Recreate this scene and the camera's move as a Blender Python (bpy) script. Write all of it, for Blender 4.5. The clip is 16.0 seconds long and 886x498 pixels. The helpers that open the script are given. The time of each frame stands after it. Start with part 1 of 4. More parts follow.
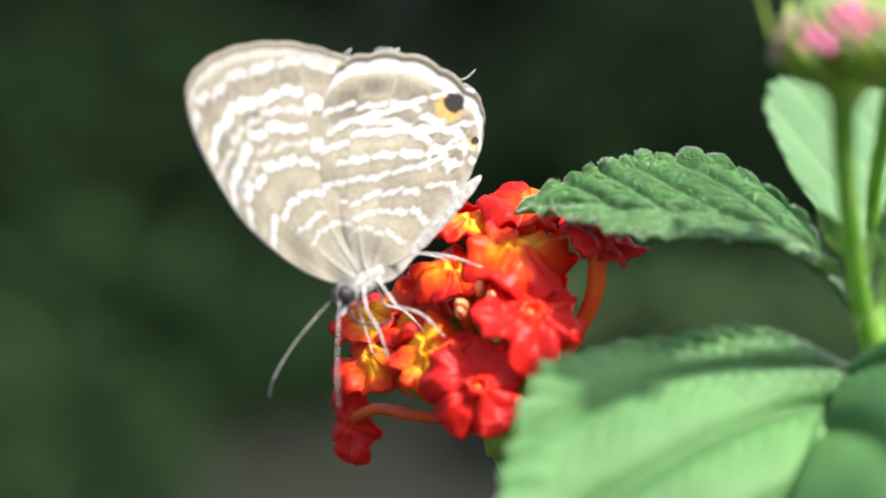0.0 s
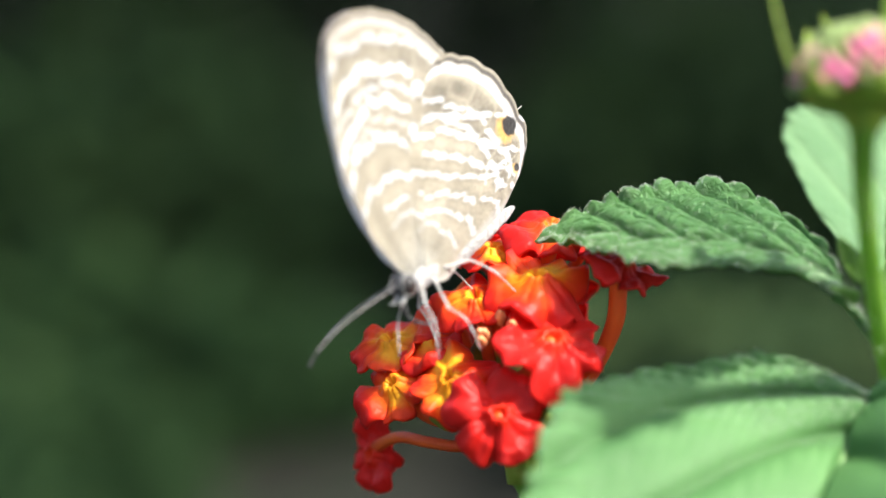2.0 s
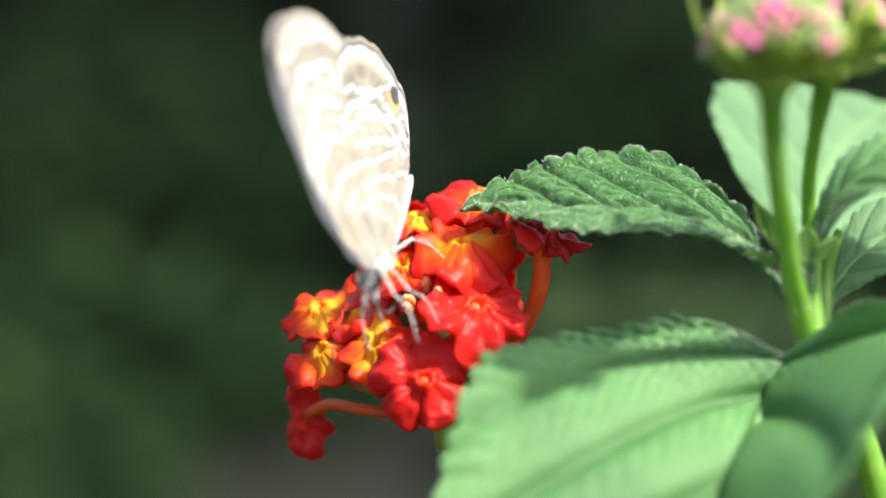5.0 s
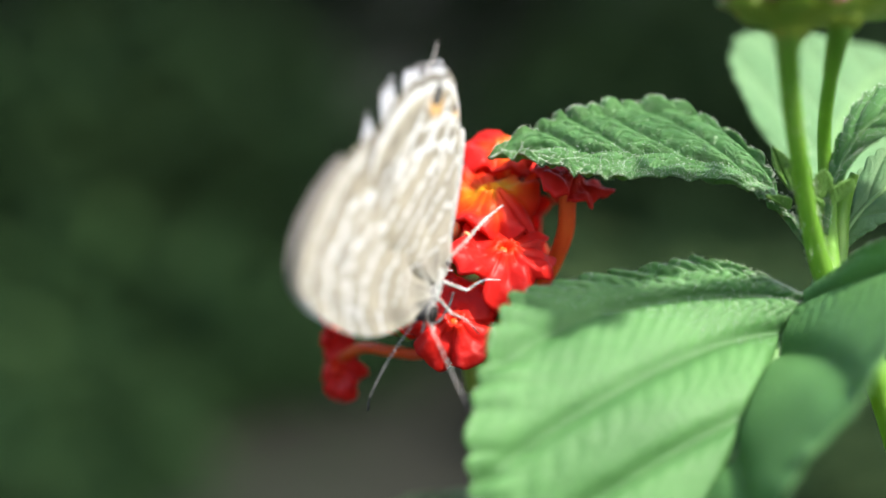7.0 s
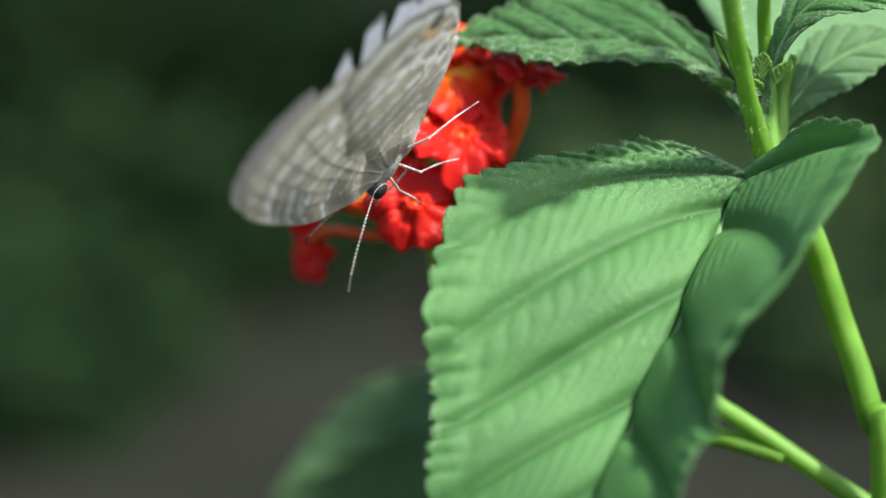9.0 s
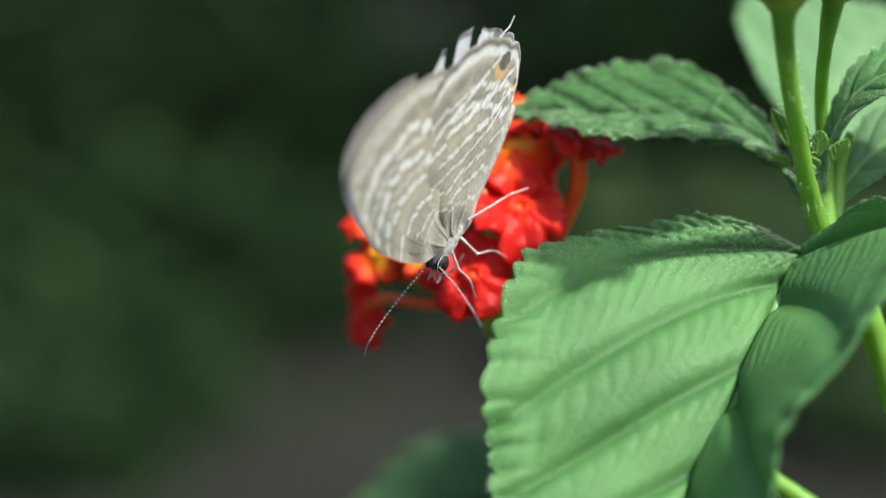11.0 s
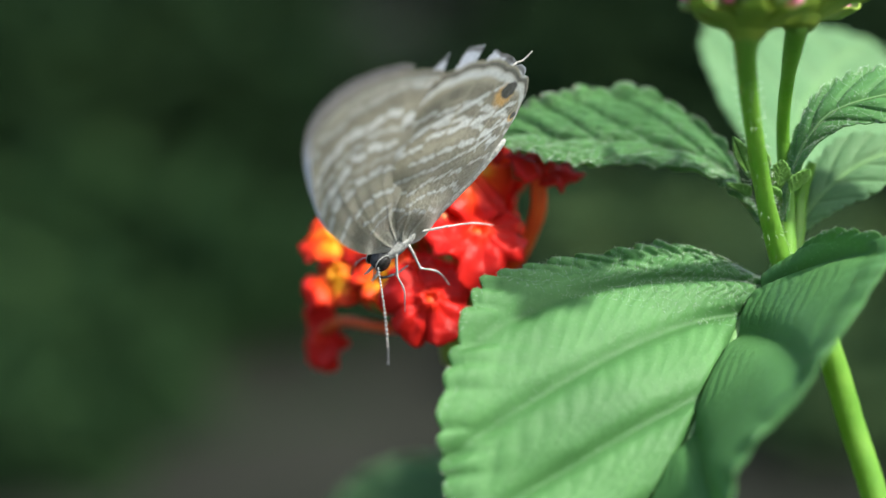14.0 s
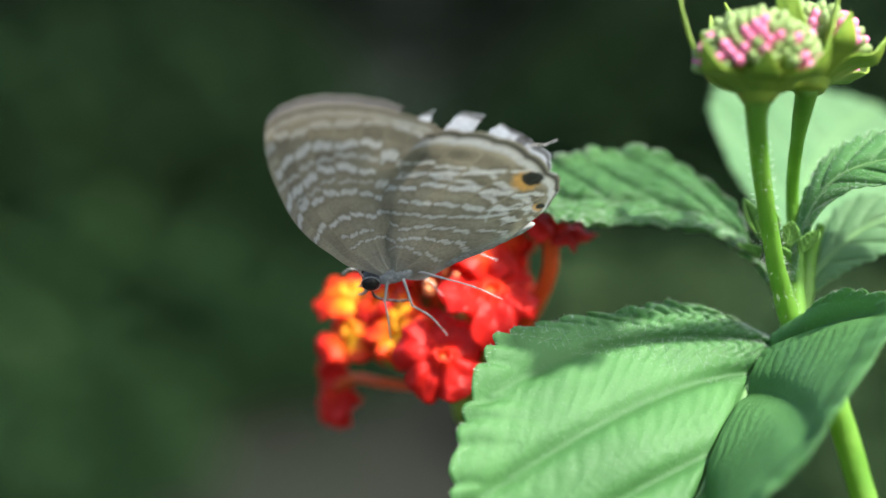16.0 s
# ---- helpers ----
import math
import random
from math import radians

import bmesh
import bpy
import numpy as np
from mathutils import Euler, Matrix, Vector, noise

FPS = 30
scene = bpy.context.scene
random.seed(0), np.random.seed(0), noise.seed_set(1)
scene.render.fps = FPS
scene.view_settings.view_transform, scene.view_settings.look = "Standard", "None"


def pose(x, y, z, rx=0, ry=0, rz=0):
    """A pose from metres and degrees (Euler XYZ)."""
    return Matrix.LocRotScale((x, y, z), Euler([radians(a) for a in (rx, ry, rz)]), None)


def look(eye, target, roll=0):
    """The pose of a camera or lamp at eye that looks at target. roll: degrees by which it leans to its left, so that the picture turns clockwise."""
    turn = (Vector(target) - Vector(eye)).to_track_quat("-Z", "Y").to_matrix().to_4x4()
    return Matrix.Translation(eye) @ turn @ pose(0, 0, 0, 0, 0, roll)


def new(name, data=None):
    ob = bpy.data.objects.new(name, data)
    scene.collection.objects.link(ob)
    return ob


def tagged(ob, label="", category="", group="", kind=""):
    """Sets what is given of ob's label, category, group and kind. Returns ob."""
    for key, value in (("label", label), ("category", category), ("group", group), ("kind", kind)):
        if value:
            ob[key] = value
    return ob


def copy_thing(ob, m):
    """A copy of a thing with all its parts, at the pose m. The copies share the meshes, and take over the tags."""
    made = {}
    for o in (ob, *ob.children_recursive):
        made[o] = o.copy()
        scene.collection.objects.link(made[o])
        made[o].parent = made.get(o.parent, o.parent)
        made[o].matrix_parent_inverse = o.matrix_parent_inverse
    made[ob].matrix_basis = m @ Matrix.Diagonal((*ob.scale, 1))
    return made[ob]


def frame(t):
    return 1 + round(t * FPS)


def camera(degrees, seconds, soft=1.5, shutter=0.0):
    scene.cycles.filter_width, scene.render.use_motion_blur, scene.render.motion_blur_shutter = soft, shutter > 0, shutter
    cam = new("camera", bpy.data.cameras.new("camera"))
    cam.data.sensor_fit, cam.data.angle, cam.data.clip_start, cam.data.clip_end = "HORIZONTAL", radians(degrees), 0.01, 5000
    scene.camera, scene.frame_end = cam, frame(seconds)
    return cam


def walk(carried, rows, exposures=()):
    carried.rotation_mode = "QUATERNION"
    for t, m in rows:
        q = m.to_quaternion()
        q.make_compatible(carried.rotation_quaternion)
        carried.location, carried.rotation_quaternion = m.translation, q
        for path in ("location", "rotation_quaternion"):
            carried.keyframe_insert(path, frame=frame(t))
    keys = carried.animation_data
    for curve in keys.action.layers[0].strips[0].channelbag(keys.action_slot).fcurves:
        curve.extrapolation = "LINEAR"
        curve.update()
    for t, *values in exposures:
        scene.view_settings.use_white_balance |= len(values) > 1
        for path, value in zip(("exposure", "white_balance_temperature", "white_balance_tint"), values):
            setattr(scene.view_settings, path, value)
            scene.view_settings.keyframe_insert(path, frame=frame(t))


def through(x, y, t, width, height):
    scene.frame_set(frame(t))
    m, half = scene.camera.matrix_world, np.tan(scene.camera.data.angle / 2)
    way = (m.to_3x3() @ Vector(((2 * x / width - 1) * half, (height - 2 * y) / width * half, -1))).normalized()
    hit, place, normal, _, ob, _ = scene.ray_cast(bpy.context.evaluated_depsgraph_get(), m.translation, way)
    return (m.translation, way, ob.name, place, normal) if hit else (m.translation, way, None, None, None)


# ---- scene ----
U = 0.00087          # metres in one unit of the plan
TILT, HEIGHT = -12.0, 0.55   # the lens looks down a little; the blossom stands this high
M = Matrix.Translation((0, 0, HEIGHT)) @ pose(0, 0, 0, TILT, 0, 0)

# ---------------------------------------------------------------- camera
cam = camera(25.0, 16.0)
cam.data.dof.use_dof = True
cam.data.dof.focus_distance = 136 * U
cam.data.dof.aperture_fstop = 15.5
PATH = [
    (0, 0.27, -129.83, 0.80, 90.613, -0.852, 0.022),
    (0.5, -0.95, -127.15, -0.36, 90.435, -0.773, 0.341),
    (1, -1.21, -127.11, -0.43, 90.680, -1.151, 0.246),
    (1.5, -0.86, -127.92, 0.38, 90.391, -0.667, 0.260),
    (2, -0.08, -130.59, 0.95, 91.368, -0.768, 0.480),
    (2.5, 1.02, -132.48, 1.15, 91.243, -0.588, 0.280),
    (3, 1.41, -131.95, 1.79, 91.086, -0.626, 0.361),
    (3.5, 1.69, -132.15, 0.75, 90.776, -0.848, -0.162),
    (4, 2.34, -132.54, 1.42, 91.373, -0.910, -0.175),
    (4.2, 2.72, -132.51, 0.82, 91.643, -0.825, -0.132),
    (6.5, 3.63, -135.98, -2.45, 90.424, -0.048, -0.232),
    (7, 2.91, -137.63, -2.86, 90.474, -0.089, 0.477),
    (7.5, 3.62, -138.83, -2.99, 89.321, 0.592, 0.111),
    (8, 3.61, -143.47, -4.71, 89.486, -0.125, 0.489),
    (8.2, 5.66, -143.88, -4.63, 88.446, 0.682, 0.795),
    (10.3, 2.40, -144.80, 0.71, 86.560, 0.940, -0.016),
    (10.5, 1.68, -145.14, 0.49, 87.081, 1.015, 0.148),
    (11, 3.89, -145.57, -0.43, 88.274, 0.324, 1.346),
    (11.5, 3.82, -145.21, 0.94, 88.930, 0.337, 1.763),
    (12, 3.78, -145.22, 1.49, 88.617, 0.111, 1.826),
    (12.5, 3.75, -144.78, 1.36, 88.871, -0.380, 1.318),
    (13, 3.76, -145.60, -0.43, 89.164, -0.740, 1.118),
    (13.5, 3.98, -145.76, 1.14, 88.746, -0.669, 0.838),
    (14, 4.52, -144.34, 0.73, 88.504, -0.478, 0.439),
    (14.5, 4.14, -145.39, 0.79, 89.093, -0.585, 0.143),
    (15, 4.38, -145.22, 0.97, 89.517, -0.678, 0.431),
    (15.5, 3.84, -146.27, -0.52, 90.525, -0.642, 0.177),
    (16, 3.73, -146.25, 0.11, 90.420, -0.909, 0.507),
]
EXPOSURES = [(0.0, 1.38, 6500, 10), (0.5, 1.48, 6500, 10), (4.5, 1.48, 6500, 10), (6.5, 1.42, 6500, 8), (7.5, 1.3, 6500, 7), (8.2, 1.15, 6450, 5), (10.5, 0.98, 6400, 3),
             (13.0, 1.05, 6350, 2), (14.5, 1.2, 6300, 2), (16.0, 1.42, 6300, 3)]
walk(cam, [(t, M @ pose(x * U, y * U, z * U, rx, ry, rz)) for t, x, y, z, rx, ry, rz in PATH], EXPOSURES)

# ---------------------------------------------------------------- daylight
SUN = (M.to_3x3() @ Vector((0.5, -0.44, 0.745))).normalized()
world = bpy.data.worlds.new("sky")
scene.world = world
world.use_nodes = True
wn = world.node_tree
sky = wn.nodes.new("ShaderNodeTexSky")
sky.sky_type, sky.sun_disc = "NISHITA", False
sky.dust_density, sky.air_density = 4.0, 1.0
sky.sun_elevation = math.asin(SUN.z)
sky.sun_rotation = math.atan2(SUN.x, SUN.y)
wn.links.new(sky.outputs[0], wn.nodes["Background"].inputs[0])
wn.nodes["Background"].inputs[1].default_value = 0.135
lamp = bpy.data.lights.new("sun", "SUN")
lamp.energy, lamp.angle, lamp.color = 4.0, radians(2.6), (1.0, 0.95, 0.88)
sun = new("sun", lamp)
sun.matrix_basis = look(SUN * 3, (0, 0, 0))


# ---------------------------------------------------------------- materials
class Mat:
    """A node material with a short way to add and link nodes."""

    def __init__(self, name):
        self.m = bpy.data.materials.new(name)
        self.m.use_nodes = True
        self.t = self.m.node_tree
        self.t.nodes.clear()
        self.out = self.t.nodes.new("ShaderNodeOutputMaterial")

    def n(self, kind, **sockets):
        node = self.t.nodes.new("ShaderNode" + kind)
        for k, v in sockets.items():
            self.put(node, k, v)
        return node

    def put(self, node, key, v):
        s = node.inputs[int(key[1:])] if key[0] == "i" and key[1:].isdigit() else node.inputs[key.replace("_", " ")]
        if isinstance(v, bpy.types.NodeSocket):
            self.t.links.new(v, s)
        else:
            s.default_value = (*v, 1) if isinstance(v, tuple) and len(s.default_value) == 4 else v

    def noise(self, scale, detail=4, co=None):
        node = self.n("TexNoise", Scale=scale, Detail=detail)
        self.put(node, "Vector", co or self.coord())
        return node.outputs["Fac"]

    def coord(self):
        return self.n("TexCoord").outputs["Object"]

    def ramp(self, fac, stops):
        node = self.n("ValToRGB", Fac=fac)
        e = node.color_ramp.elements
        while len(e) < len(stops):
            e.new(0.5)
        for el, (p, c) in zip(e, stops):
            el.position, el.color = p, (*c, 1)
        return node.outputs["Color"]

    def mix(self, fac, a, b, how="MIX"):
        node = self.t.nodes.new("ShaderNodeMix")
        node.data_type, node.blend_type = "RGBA", how
        for i, v in ((0, fac), (6, a), (7, b)):
            if isinstance(v, bpy.types.NodeSocket):
                self.t.links.new(v, node.inputs[i])
            else:
                node.inputs[i].default_value = v if i == 0 else (*v, 1)
        return node.outputs[2]

    def calc(self, op, a, b=0.0):
        node = self.t.nodes.new("ShaderNodeMath")
        node.operation = op
        for i, v in enumerate((a, b)):
            if isinstance(v, bpy.types.NodeSocket):
                self.t.links.new(v, node.inputs[i])
            else:
                node.inputs[i].default_value = v
        return node.outputs[0]

    def attr(self, name, what="Fac"):
        node = self.n("Attribute")
        node.attribute_name = name
        return node.outputs[what]

    def random(self):
        return self.n("ObjectInfo").outputs["Random"]

    def skin(self, colour, rough=0.5, height=None, depth=0.0, through=None, share=0.0, spec=0.5, sheen=0.0):
        """Glossy coat over a body of that colour, part of the light coming through it."""
        b = self.n("BsdfPrincipled", Base_Color=colour, Roughness=rough)
        b.inputs["Specular IOR Level"].default_value = spec
        if sheen:
            b.inputs["Sheen Weight"].default_value = sheen
        if height is not None:
            bump = self.n("Bump", Height=height, Strength=1.0, Distance=depth)
            self.t.links.new(bump.outputs[0], b.inputs["Normal"])
        top = b.outputs[0]
        if share:
            tr = self.n("BsdfTranslucent", Color=through if through is not None else colour)
            mixer = self.n("MixShader", i0=share, i1=top, i2=tr.outputs[0])
            top = mixer.outputs[0]
        self.t.links.new(top, self.out.inputs[0])
        return self.m


def leaf_material(name, dark, light, vein, share=0.3, rough=0.5, blister=0.5):
    m = Mat(name)
    big = m.noise(160, 3)
    fine = m.noise(2600, 5)
    col = m.ramp(big, [(0.3, dark), (0.7, light)])
    # vein tint; darkened on green leaves to put furrow shade into the colour
    col = m.mix(m.calc("MULTIPLY", m.attr("vein"), 0.8), col, vein)
    speck = m.n("TexVoronoi", Scale=3800.0, Vector=m.coord()).outputs["Distance"]
    dots = m.calc("MULTIPLY", m.calc("LESS_THAN", speck, 0.13), 0.22)
    col = m.mix(dots, col, (0.55, 0.68, 0.5))
    # blistered cells between the finest veins
    warp = m.n("VectorMath", i0=m.coord(), i1=m.n("TexNoise", Scale=700.0, Detail=2.0, Vector=m.coord()).outputs["Color"])
    warp.operation = "MULTIPLY_ADD"
    warp.inputs[1].default_value = (1, 1, 1)
    swirl = m.n("VectorMath", i0=m.n("TexNoise", Scale=700.0, Detail=2.0, Vector=m.coord()).outputs["Color"])
    swirl.operation = "SCALE"
    swirl.inputs["Scale"].default_value = 0.0006
    m.t.links.new(swirl.outputs[0], warp.inputs[2])
    quilt = m.n("TexVoronoi", Scale=1050.0, Vector=warp.outputs[0])
    quilt.feature = "DISTANCE_TO_EDGE"
    gap = m.calc("MINIMUM", m.calc("MULTIPLY", quilt.outputs["Distance"], 2.2), 1.0)
    cells = m.calc("SUBTRACT", 1.0, m.calc("POWER", m.calc("SUBTRACT", 1.0, gap), 2.0))
    col = m.mix(m.calc("MULTIPLY", m.calc("SUBTRACT", 1.0, gap), 0.2), col, dark)
    h = m.calc("ADD", m.calc("MULTIPLY", cells, blister), m.calc("MULTIPLY", fine, 0.7))
    h = m.calc("ADD", h, m.calc("MULTIPLY", m.calc("LESS_THAN", speck, 0.25), 0.5))
    glow = m.mix(0.5, col, (0.30, 0.52, 0.05))
    return m.skin(col, rough, h, 0.00007, glow, share, 0.33)


def plain_material(name, dark, light, scale, rough=0.5, through=None, share=0.0, depth=0.00006, sheen=0.0):
    m = Mat(name)
    col = m.ramp(m.noise(scale, 4), [(0.3, dark), (0.7, light)])
    return m.skin(col, rough, m.noise(scale * 6, 3), depth, through, share, 0.4, sheen)


def petal_material():
    m = Mat("petal_red")
    p = m.coord()
    r = m.n("VectorMath", i0=p)
    r.operation = "LENGTH"
    far = m.calc("MULTIPLY", r.outputs["Value"], 1 / (3.0 * U))
    age = m.random()
    wob = m.noise(1300, 4)
    far = m.calc("ADD", far, m.calc("MULTIPLY", m.calc("SUBTRACT", wob, 0.5), 0.45))
    far = m.calc("ADD", far, m.attr("old"))
    far = m.calc("ADD", far, m.calc("MULTIPLY", m.calc("SUBTRACT", age, 0.5), 0.2))
    col = m.ramp(far, [(0.14, (0.95, 0.5, 0.02)), (0.3, (0.93, 0.27, 0.012)), (0.5, (0.86, 0.09, 0.01)), (0.8, (0.75, 0.032, 0.01)), (1.0, (0.64, 0.018, 0.014))])
    col = m.mix(m.calc("MULTIPLY", m.noise(420, 2), 0.22), col, (0.62, 0.02, 0.014))
    h = m.calc("ADD", m.noise(5200, 3), m.calc("MULTIPLY", m.noise(1500, 2), 1.6))
    return m.skin(col, 0.42, h, 0.000035, m.mix(0.5, col, (0.95, 0.07, 0.01)), 0.38, 0.22)


def wing_material(name, pigment="pigment", share=0.28):
    m = Mat(name)
    col = m.attr(pigment, "Color")
    grain = m.noise(5200, 4)
    col = m.mix(0.4, col, m.ramp(grain, [(0.3, (0.35, 0.35, 0.35)), (0.7, (0.95, 0.95, 0.95))]), "MULTIPLY")
    h = m.calc("ADD", grain, m.calc("MULTIPLY", m.attr("rib"), 0.5))
    return m.skin(col, 0.42, h, 0.00006, m.mix(1.0, col, (1.15, 1.08, 0.95), "MULTIPLY"), share, 0.3, 0.3)


LEAF = leaf_material("leaf_green", (0.067, 0.178, 0.053), (0.122, 0.288, 0.092), (0.036, 0.115, 0.026), 0.33, 0.55, 0.22)
LEAF_DULL = leaf_material("leaf_dull", (0.065, 0.175, 0.052), (0.125, 0.29, 0.095), (0.03, 0.1, 0.026), 0.33, 0.42, 1.1)
LEAF_PALE = leaf_material("leaf_pale", (0.095, 0.205, 0.085), (0.14, 0.26, 0.12), (0.16, 0.28, 0.13), 0.32, 0.6, 0.3)
LEAF_DEEP = leaf_material("leaf_deep", (0.1, 0.2, 0.085), (0.14, 0.27, 0.11), (0.07, 0.16, 0.06), 0.25, 0.5)
LEAF_YOUNG = leaf_material("leaf_young", (0.12, 0.26, 0.05), (0.2, 0.36, 0.085), (0.1, 0.22, 0.04), 0.3, 0.5)
STEM = plain_material("stem_green", (0.1, 0.25, 0.024), (0.18, 0.36, 0.05), 500, 0.4, (0.35, 0.58, 0.05), 0.28)
MIDRIB = plain_material("midrib_green", (0.13, 0.26, 0.09), (0.2, 0.34, 0.13), 600, 0.5, (0.3, 0.5, 0.1), 0.15)
CALYX = plain_material("calyx_green", (0.16, 0.28, 0.03), (0.3, 0.4, 0.05), 700, 0.45, (0.3, 0.5, 0.05), 0.2)
HAIR = plain_material("plant_hair", (0.6, 0.68, 0.5), (0.75, 0.8, 0.66), 2000, 0.4)
TUBE = plain_material("corolla_tube", (0.66, 0.06, 0.012), (0.8, 0.14, 0.018), 500, 0.45, (0.9, 0.3, 0.03), 0.25)
PEACH = plain_material("young_corolla", (0.85, 0.3, 0.12), (0.9, 0.42, 0.2), 900, 0.45, (0.9, 0.4, 0.1), 0.2)
PETAL = petal_material()
BUD_GREEN = plain_material("bud_green", (0.2, 0.3, 0.09), (0.33, 0.41, 0.16), 900, 0.5, (0.5, 0.6, 0.2), 0.2)
BUD_PINK = plain_material("bud_pink", (0.74, 0.16, 0.34), (0.85, 0.34, 0.5), 900, 0.5, (0.8, 0.3, 0.3), 0.2)
WING = wing_material("wing_scales")
UPPER_WING = wing_material("upper_wing_scales", share=0.5)
FUR = plain_material("body_scales", (0.3, 0.3, 0.285), (0.75, 0.74, 0.71), 3200, 0.75, None, 0.0, 0.0003, 0.15)
DARK_FUR = plain_material("head_scales", (0.02, 0.02, 0.022), (0.1, 0.1, 0.105), 3000, 0.7, None, 0.0, 0.0001)
EYE = plain_material("eye_black", (0.012, 0.011, 0.011), (0.02, 0.018, 0.016), 2000, 0.18)
LEG = plain_material("leg_white", (0.3, 0.28, 0.25), (0.6, 0.58, 0.56), 1500, 0.6)


# ---------------------------------------------------------------- building
def thing(name, base, label, category, group="", m=None):
    """An Empty that carries the parts of a thing; base: its place in the plan, in units."""
    ob = new(name)
    ob.empty_display_size = 0.002
    ob.matrix_basis = M @ Matrix.Translation(Vector(base) * U) if m is None else m
    ob["base"] = [float(v) for v in base]
    return tagged(ob, label, category, group)


def mesh_part(name, verts, faces, material, parent, label="", smooth=True, floats=(), colours=(), at=None, scale=U):
    """ONE mesh object under a thing or part. verts are in units; at: its own pose in the parent's space."""
    me = bpy.data.meshes.new(name)
    me.from_pydata((np.asarray(verts, float) * scale).tolist(), [], faces)
    me.materials.append(material)
    for key, values in floats:
        me.attributes.new(key, "FLOAT", "POINT").data.foreach_set("value", np.asarray(values, np.float32))
    for key, values in colours:
        me.attributes.new(key, "FLOAT_COLOR", "POINT").data.foreach_set("color", np.asarray(values, np.float32).ravel())
    if smooth:
        me.polygons.foreach_set("use_smooth", [True] * len(me.polygons))
    me.update()
    return hang(name, me, parent, label, at)


def hang(name, me, parent, label="", at=None):
    ob = new(name, me)
    ob.parent = parent
    if at is not None:
        ob.matrix_basis = at
    if label:
        ob["label"] = label
    return ob


def spline(points, n):
    """n points on a smooth curve through the given ones (Catmull-Rom)."""
    p = np.asarray(points, float)
    p = np.vstack([2 * p[0] - p[1], p, 2 * p[-1] - p[-2]])
    out = []
    for u in np.linspace(0, len(p) - 3 - 1e-6, n):
        k, f = int(u), u - int(u)
        a, b, c, d = p[k:k + 4]
        out.append(0.5 * (2 * b + (c - a) * f + (2 * a - 5 * b + 4 * c - d) * f * f + (3 * b - a - 3 * c + d) * f ** 3))
    return np.array(out)


def tube(points, radii, n=24, sides=10, origin=(0, 0, 0), rough=0.0):
    """Vertices and faces of a closed round tube along a curve."""
    c = spline(points, n)
    r = np.interp(np.linspace(0, 1, n), np.linspace(0, 1, len(radii)), radii)
    rng = np.random.default_rng(len(points) * 7 + n)
    t = np.gradient(c, axis=0)
    t /= np.linalg.norm(t, axis=1)[:, None]
    ref = np.array([0.31, 0.9, 0.29])
    verts = []
    for k in range(n):
        a = np.cross(t[k], ref)
        a /= np.linalg.norm(a)
        b = np.cross(t[k], a)
        for s in range(sides):
            w = 2 * math.pi * s / sides
            verts.append(c[k] + (a * math.cos(w) + b * math.sin(w)) * r[k] * (1 + rough * rng.uniform(-1, 1)))
    faces = [(k * sides + s, k * sides + (s + 1) % sides, (k + 1) * sides + (s + 1) % sides, (k + 1) * sides + s)
             for k in range(n - 1) for s in range(sides)]
    faces += [tuple(range(sides))[::-1], tuple(range((n - 1) * sides, n * sides))]
    return np.array(verts) - np.asarray(origin, float), faces


def ball(radii, n=14, sides=18, shift=(0, 0, 0)):
    """An ellipsoid along x."""
    verts, faces = [], []
    for k in range(n + 1):
        a = math.pi * k / n
        for s in range(sides):
            w = 2 * math.pi * s / sides
            verts.append((-math.cos(a) * radii[0] + shift[0], math.sin(a) * math.cos(w) * radii[1] + shift[1], math.sin(a) * math.sin(w) * radii[2] + shift[2]))
    faces = [(k * sides + s, k * sides + (s + 1) % sides, (k + 1) * sides + (s + 1) % sides, (k + 1) * sides + s) for k in range(n) for s in range(sides)]
    return verts, faces


def sheet_faces(nu, nv, flip=False):
    f = [(i * nv + j, (i + 1) * nv + j, (i + 1) * nv + j + 1, i * nv + j + 1) for i in range(nu - 1) for j in range(nv - 1)]
    return [q[::-1] for q in f] if flip else f


def thick(top, nu, nv, by, normal):
    """A sheet of nu x nv points given a thickness: two shells joined round the rim."""
    low = top - normal * by
    verts = np.vstack([top, low])
    k = nu * nv
    faces = sheet_faces(nu, nv) + [tuple(v + k for v in q) for q in sheet_faces(nu, nv, True)]
    rim = [i * nv for i in range(nu)] + [(nu - 1) * nv + j for j in range(1, nv)] + [i * nv + nv - 1 for i in range(nu - 2, -1, -1)] + list(range(nv - 2, 0, -1))
    faces += [(a, a + k, b + k, b) for a, b in zip(rim, rim[1:] + rim[:1])]
    return verts, faces


